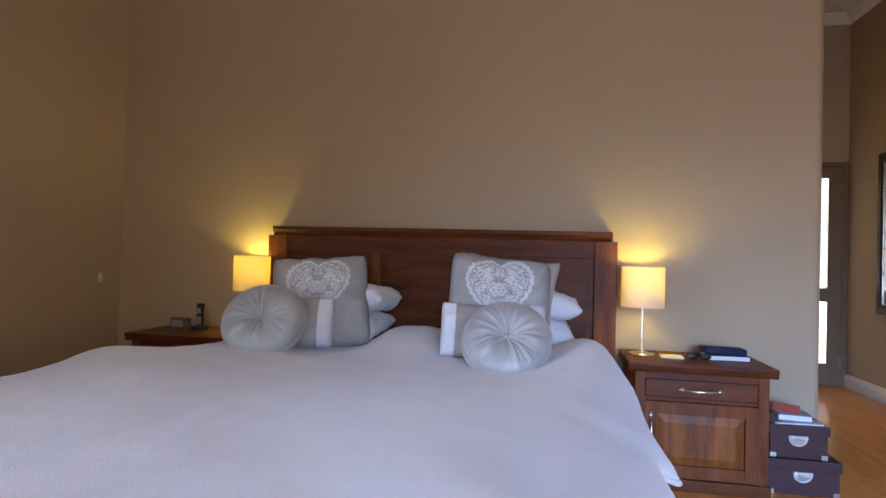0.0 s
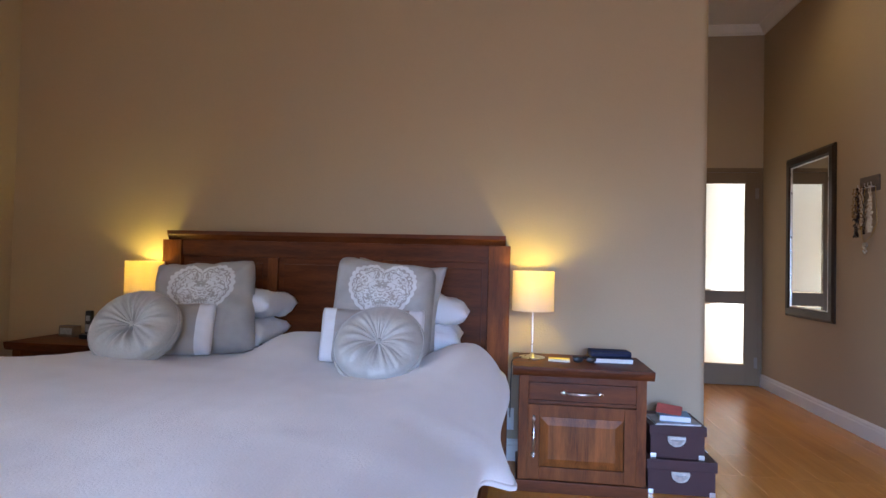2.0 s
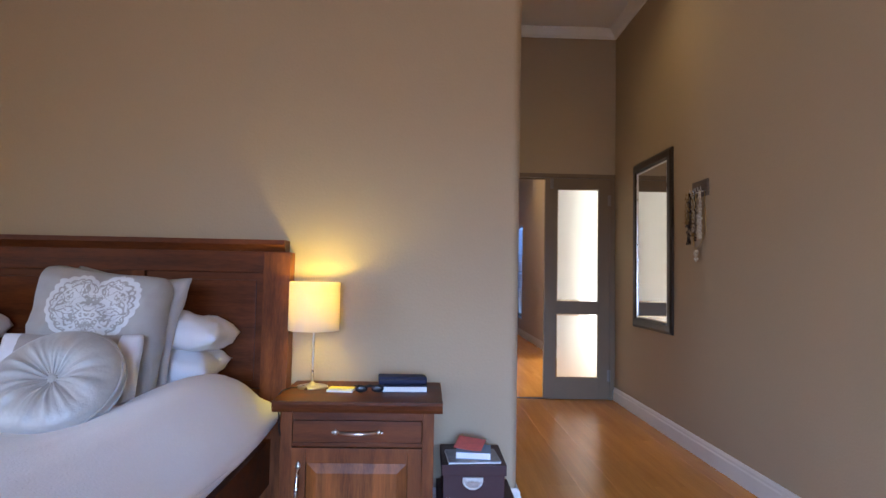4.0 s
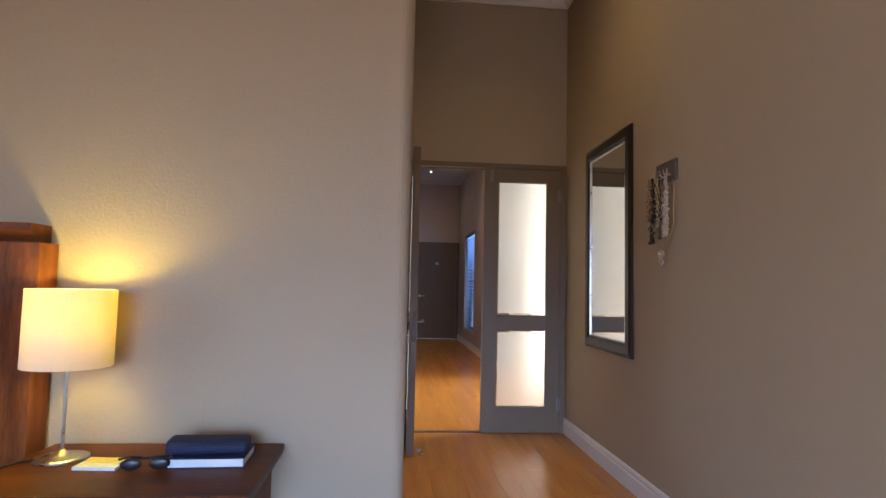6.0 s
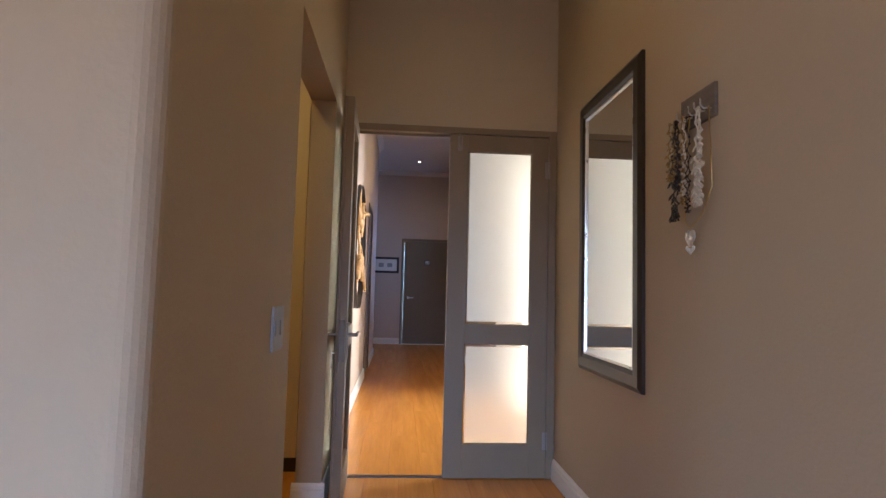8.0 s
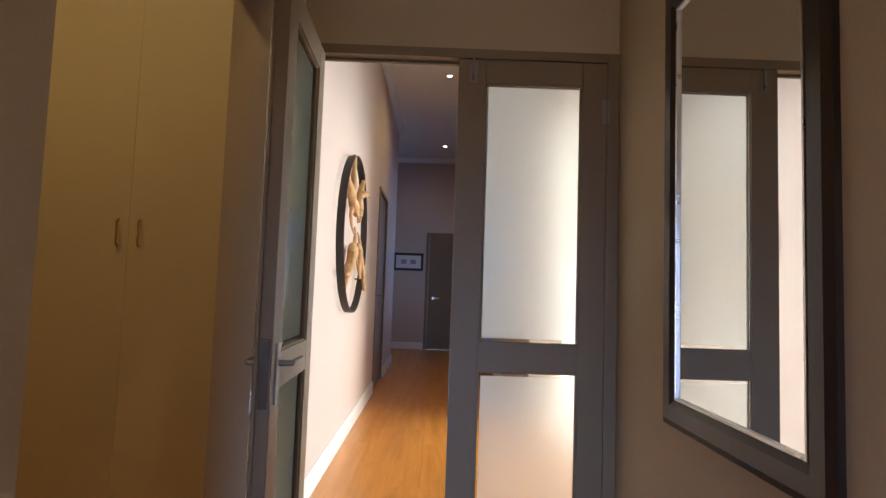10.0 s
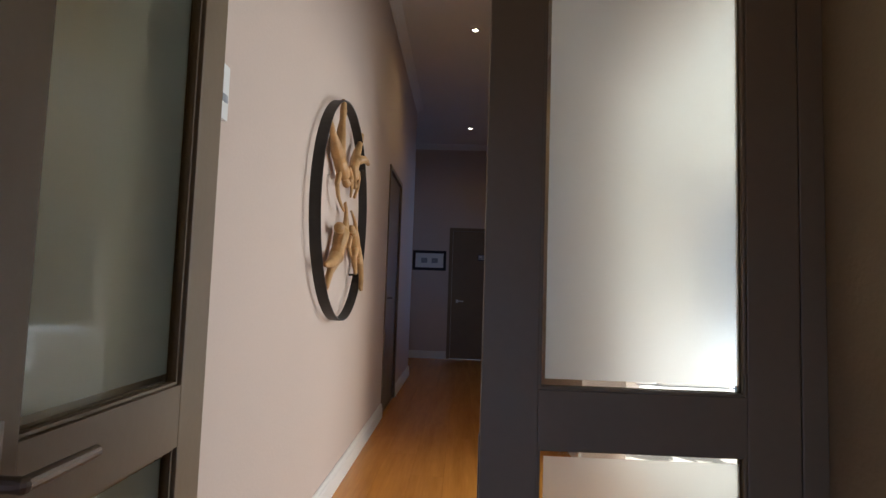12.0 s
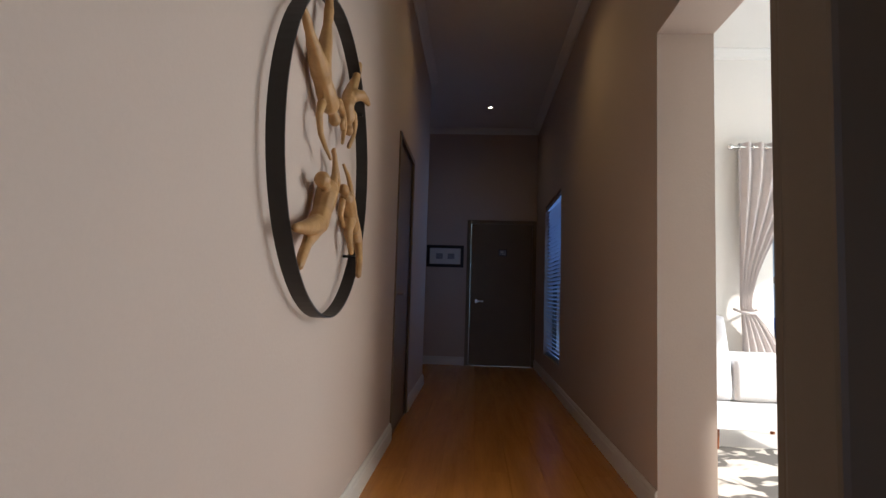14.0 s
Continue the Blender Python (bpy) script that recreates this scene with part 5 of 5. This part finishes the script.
def curtain(x0, label):
    c = thing("curtain", (x0, 11.20, 0.0), label, "curtain")
    bm = bmesh.new()
    nu, nv = 60, 40
    rows = []
    for j in range(nv + 1):
        q = j / nv
        z = 2.42 - q * 2.40
        w = 0.60 - 0.50 * math.sin(min(1, q / 0.62) * math.pi / 2) ** 2 if q < 0.62 else 0.10 + 0.55 * ((q - 0.62) / 0.38) ** 0.8
        ox = 0.06 if q > 0.62 else 0.05
        rows.append([bm.verts.new((ox + w * i / nu, 0.035 * math.sin(i / nu * math.pi * 11) * (0.4 + 0.6 * w / 0.6), z)) for i in range(nu + 1)])
    for a, b in zip(rows, rows[1:]):
        for i in range(nu):
            bm.faces.new((a[i], a[i + 1], b[i + 1], b[i]))
    part("cloth", bm, CURTAIN, c, smooth=True)
    part("tie_back", tube(bmesh.new(), [(0.02, 0.05, 0.95), (0.03, -0.055, 0.93), (0.11, -0.06, 0.92), (0.19, -0.05, 0.93), (0.20, 0.05, 0.95)], 0.012), CURTAIN, c, smooth=True)
    for i in range(6):
        part("eyelet", tube(bmesh.new(), [(0.06 + 0.11 * i, 0.03 * math.cos(a), 2.38 + 0.03 * math.sin(a)) for a in [2 * math.pi * k / 16 for k in range(16)]], 0.005, 6, True), CHROME, c)
    return c


curtain(5.12, "pale curtain on eyelets, tied back beside the window")
crod = thing("curtain_rod", (5.12, 11.20, 2.38), "chrome curtain rod with ball ends", "curtain rod")
part("rod", rod(bmesh.new(), (0, 0, 0), (3.1, 0, 0), 0.013), CHROME, crod)
for x in (-0.02, 3.12):
    part("finial", ball(bmesh.new(), (x, 0, 0), 0.028, 14), CHROME, crod, smooth=True)
for x in (0.06, 3.0):
    part("bracket", rod(bmesh.new(), (x, 0, 0), (x, 0.1, 0), 0.008), CHROME, crod)
ac = thing("armchair", (4.88, 10.50, 0.0), "white upholstered armchair with short wooden legs, in full sun", "armchair")
part("seat_base", boxes((-0.40, 0.40, -0.36, 0.36, 0.15, 0.34), bevel=0.03), LINEN, ac)
part("seat_cushion", boxes((-0.24, 0.42, -0.25, 0.25, 0.341, 0.50), bevel=0.05), LINEN, ac, smooth=True)
bm = boxes((-0.42, -0.22, -0.36, 0.36, 0.341, 0.92), bevel=0.06)
for v in bm.verts:
    v.co.x -= 0.12 * (v.co.z - 0.341)
part("backrest", bm, LINEN, ac, smooth=True)
for s in (-1, 1):
    part("armrest", boxes((-0.24, 0.40, s * 0.31 - 0.06, s * 0.31 + 0.06, 0.341, 0.62), bevel=0.045), LINEN, ac, smooth=True)
for x in (-0.33, 0.33):
    for y in (-0.28, 0.28):
        part("leg", rod(bmesh.new(), (x, y, 0), (x, y, 0.16), 0.018, 0.026), WOOD, ac)
bm = bmesh.new()
vs = []
for k in range(48):
    a = 2 * math.pi * k / 48
    q = 1 + 0.10 * math.sin(3 * a) + 0.05 * math.sin(7 * a + 1)
    vs.append((1.25 * q * math.cos(a), 0.85 * q * math.sin(a)))
outline(bm, vs, 0, 0.008)
solo("hide_rug", bm, RUG, "grey and cream patched hide rug on the lounge floor", "rug", at=pose(5.1, 9.5, 0.0))

# patio
# unseen wall added to block sun from the corridor window
struct("wall_courtyard", boxes((5.0, 5.2, 11.56, 15.2, -0.12, 2.8)), PLASTER)
struct("pool_water", boxes((5.6, 9.3, 15.5, 20.0, -0.13, -0.10)), WATER)
# wall added to keep sun off patio, pool and corridor window
solo("boundary_wall", boxes((9.4, 9.65, 11.56, 21.9, -0.12, 3.4)), PLASTER, "white plastered wall added beside the patio to keep sun off", "wall")
gw = solo("garden_wall", boxes((2.0, 16.0, 22.0, 22.25, -0.12, 2.6)), AQUA, "pale blue painted garden wall behind the pool", "wall")


def patio_chair(m):
    c = tagged(new("patio_chair"), "blue cushioned patio chair with a dark metal frame", "chair", "patio chairs")
    c.matrix_world = m
    for x in (-0.27, 0.27):
        part("leg", tube(bmesh.new(), [(x, -0.28, 0), (x, -0.25, 0.40), (x, 0.22, 0.40), (x, 0.32, 0.0)], 0.014), BLACK, c)
        part("arm", tube(bmesh.new(), [(x, -0.25, 0.40), (x, -0.24, 0.62), (x, 0.25, 0.62), (x, 0.30, 0.90)], 0.014), BLACK, c)
    part("seat", boxes((-0.26, 0.26, -0.26, 0.24, 0.40, 0.50), bevel=0.03), BLUEC, c, "blue seat cushion")
    part("backrest", boxes((-0.25, 0.25, 0.22, 0.31, 0.48, 0.95), bevel=0.03), BLUEC, c, "blue back cushion")
    return c


pc1 = patio_chair(pose(7.1, 13.6, -0.12, 0, 0, 20))
copy_thing(pc1, pose(8.3, 13.9, -0.12, 0, 0, -15))

# ---- laminate planks ----
floor = struct("floor", boxes((LX, RX, BACK, BY, -0.0101, -0.0100)), GAP, "golden oak laminate floor")
cache = {}


def plank(x0, x1, y0, y1):
    w, l = round(x1 - x0, 3), round(y1 - y0, 3)
    if w < 0.02 or l < 0.03:
        return
    if (w, l) not in cache:
        bm = bmesh.new()
        g, e = 0.0002, 0.0005
        a = [bm.verts.new((x, y, -0.0095)) for x, y in ((g, g), (w - g, g), (w - g, l - g), (g, l - g))]
        b = [bm.verts.new((v.co.x, v.co.y, -0.0009)) for v in a]
        c = [bm.verts.new((x, y, 0)) for x, y in ((g + e, g + e), (w - g - e, g + e), (w - g - e, l - g - e), (g + e, l - g - e))]
        for p, q in ((a, b), (b, c)):
            for i in range(4):
                bm.faces.new((p[i], p[(i + 1) % 4], q[(i + 1) % 4], q[i]))
        bm.faces.new(c)
        cache[w, l] = mesh("plank", bm, PLANK)
    o = new("plank", cache[w, l])
    o.parent = floor
    o.matrix_local = pose(x0, y0, 0)


def lay(x0, x1, y0, y1, seed):
    x, k = x0, 0
    while x < x1 - 0.01:
        xe = min(x + 0.194, x1)
        y = y0 - (0.43 * k + seed) % 1.29
        while y < y1 - 0.01:
            plank(x, xe, max(y, y0), min(y + 1.29, y1))
            y += 1.29
        x, k = xe, k + 1


lay(LX, RX, BACK, BY, 0.2)
lay(PX, RX, BY, DY + 0.026, 0.5)
lay(0.55, PX, BY + 0.13, 7.1, 0.3)
lay(CL, CR, DY + 0.028, FAR, 0.8)
lay(CR, CRO, 6.62, 8.93, 0.1)
lay(1.0, CL, 12.5, FAR, 0.4)
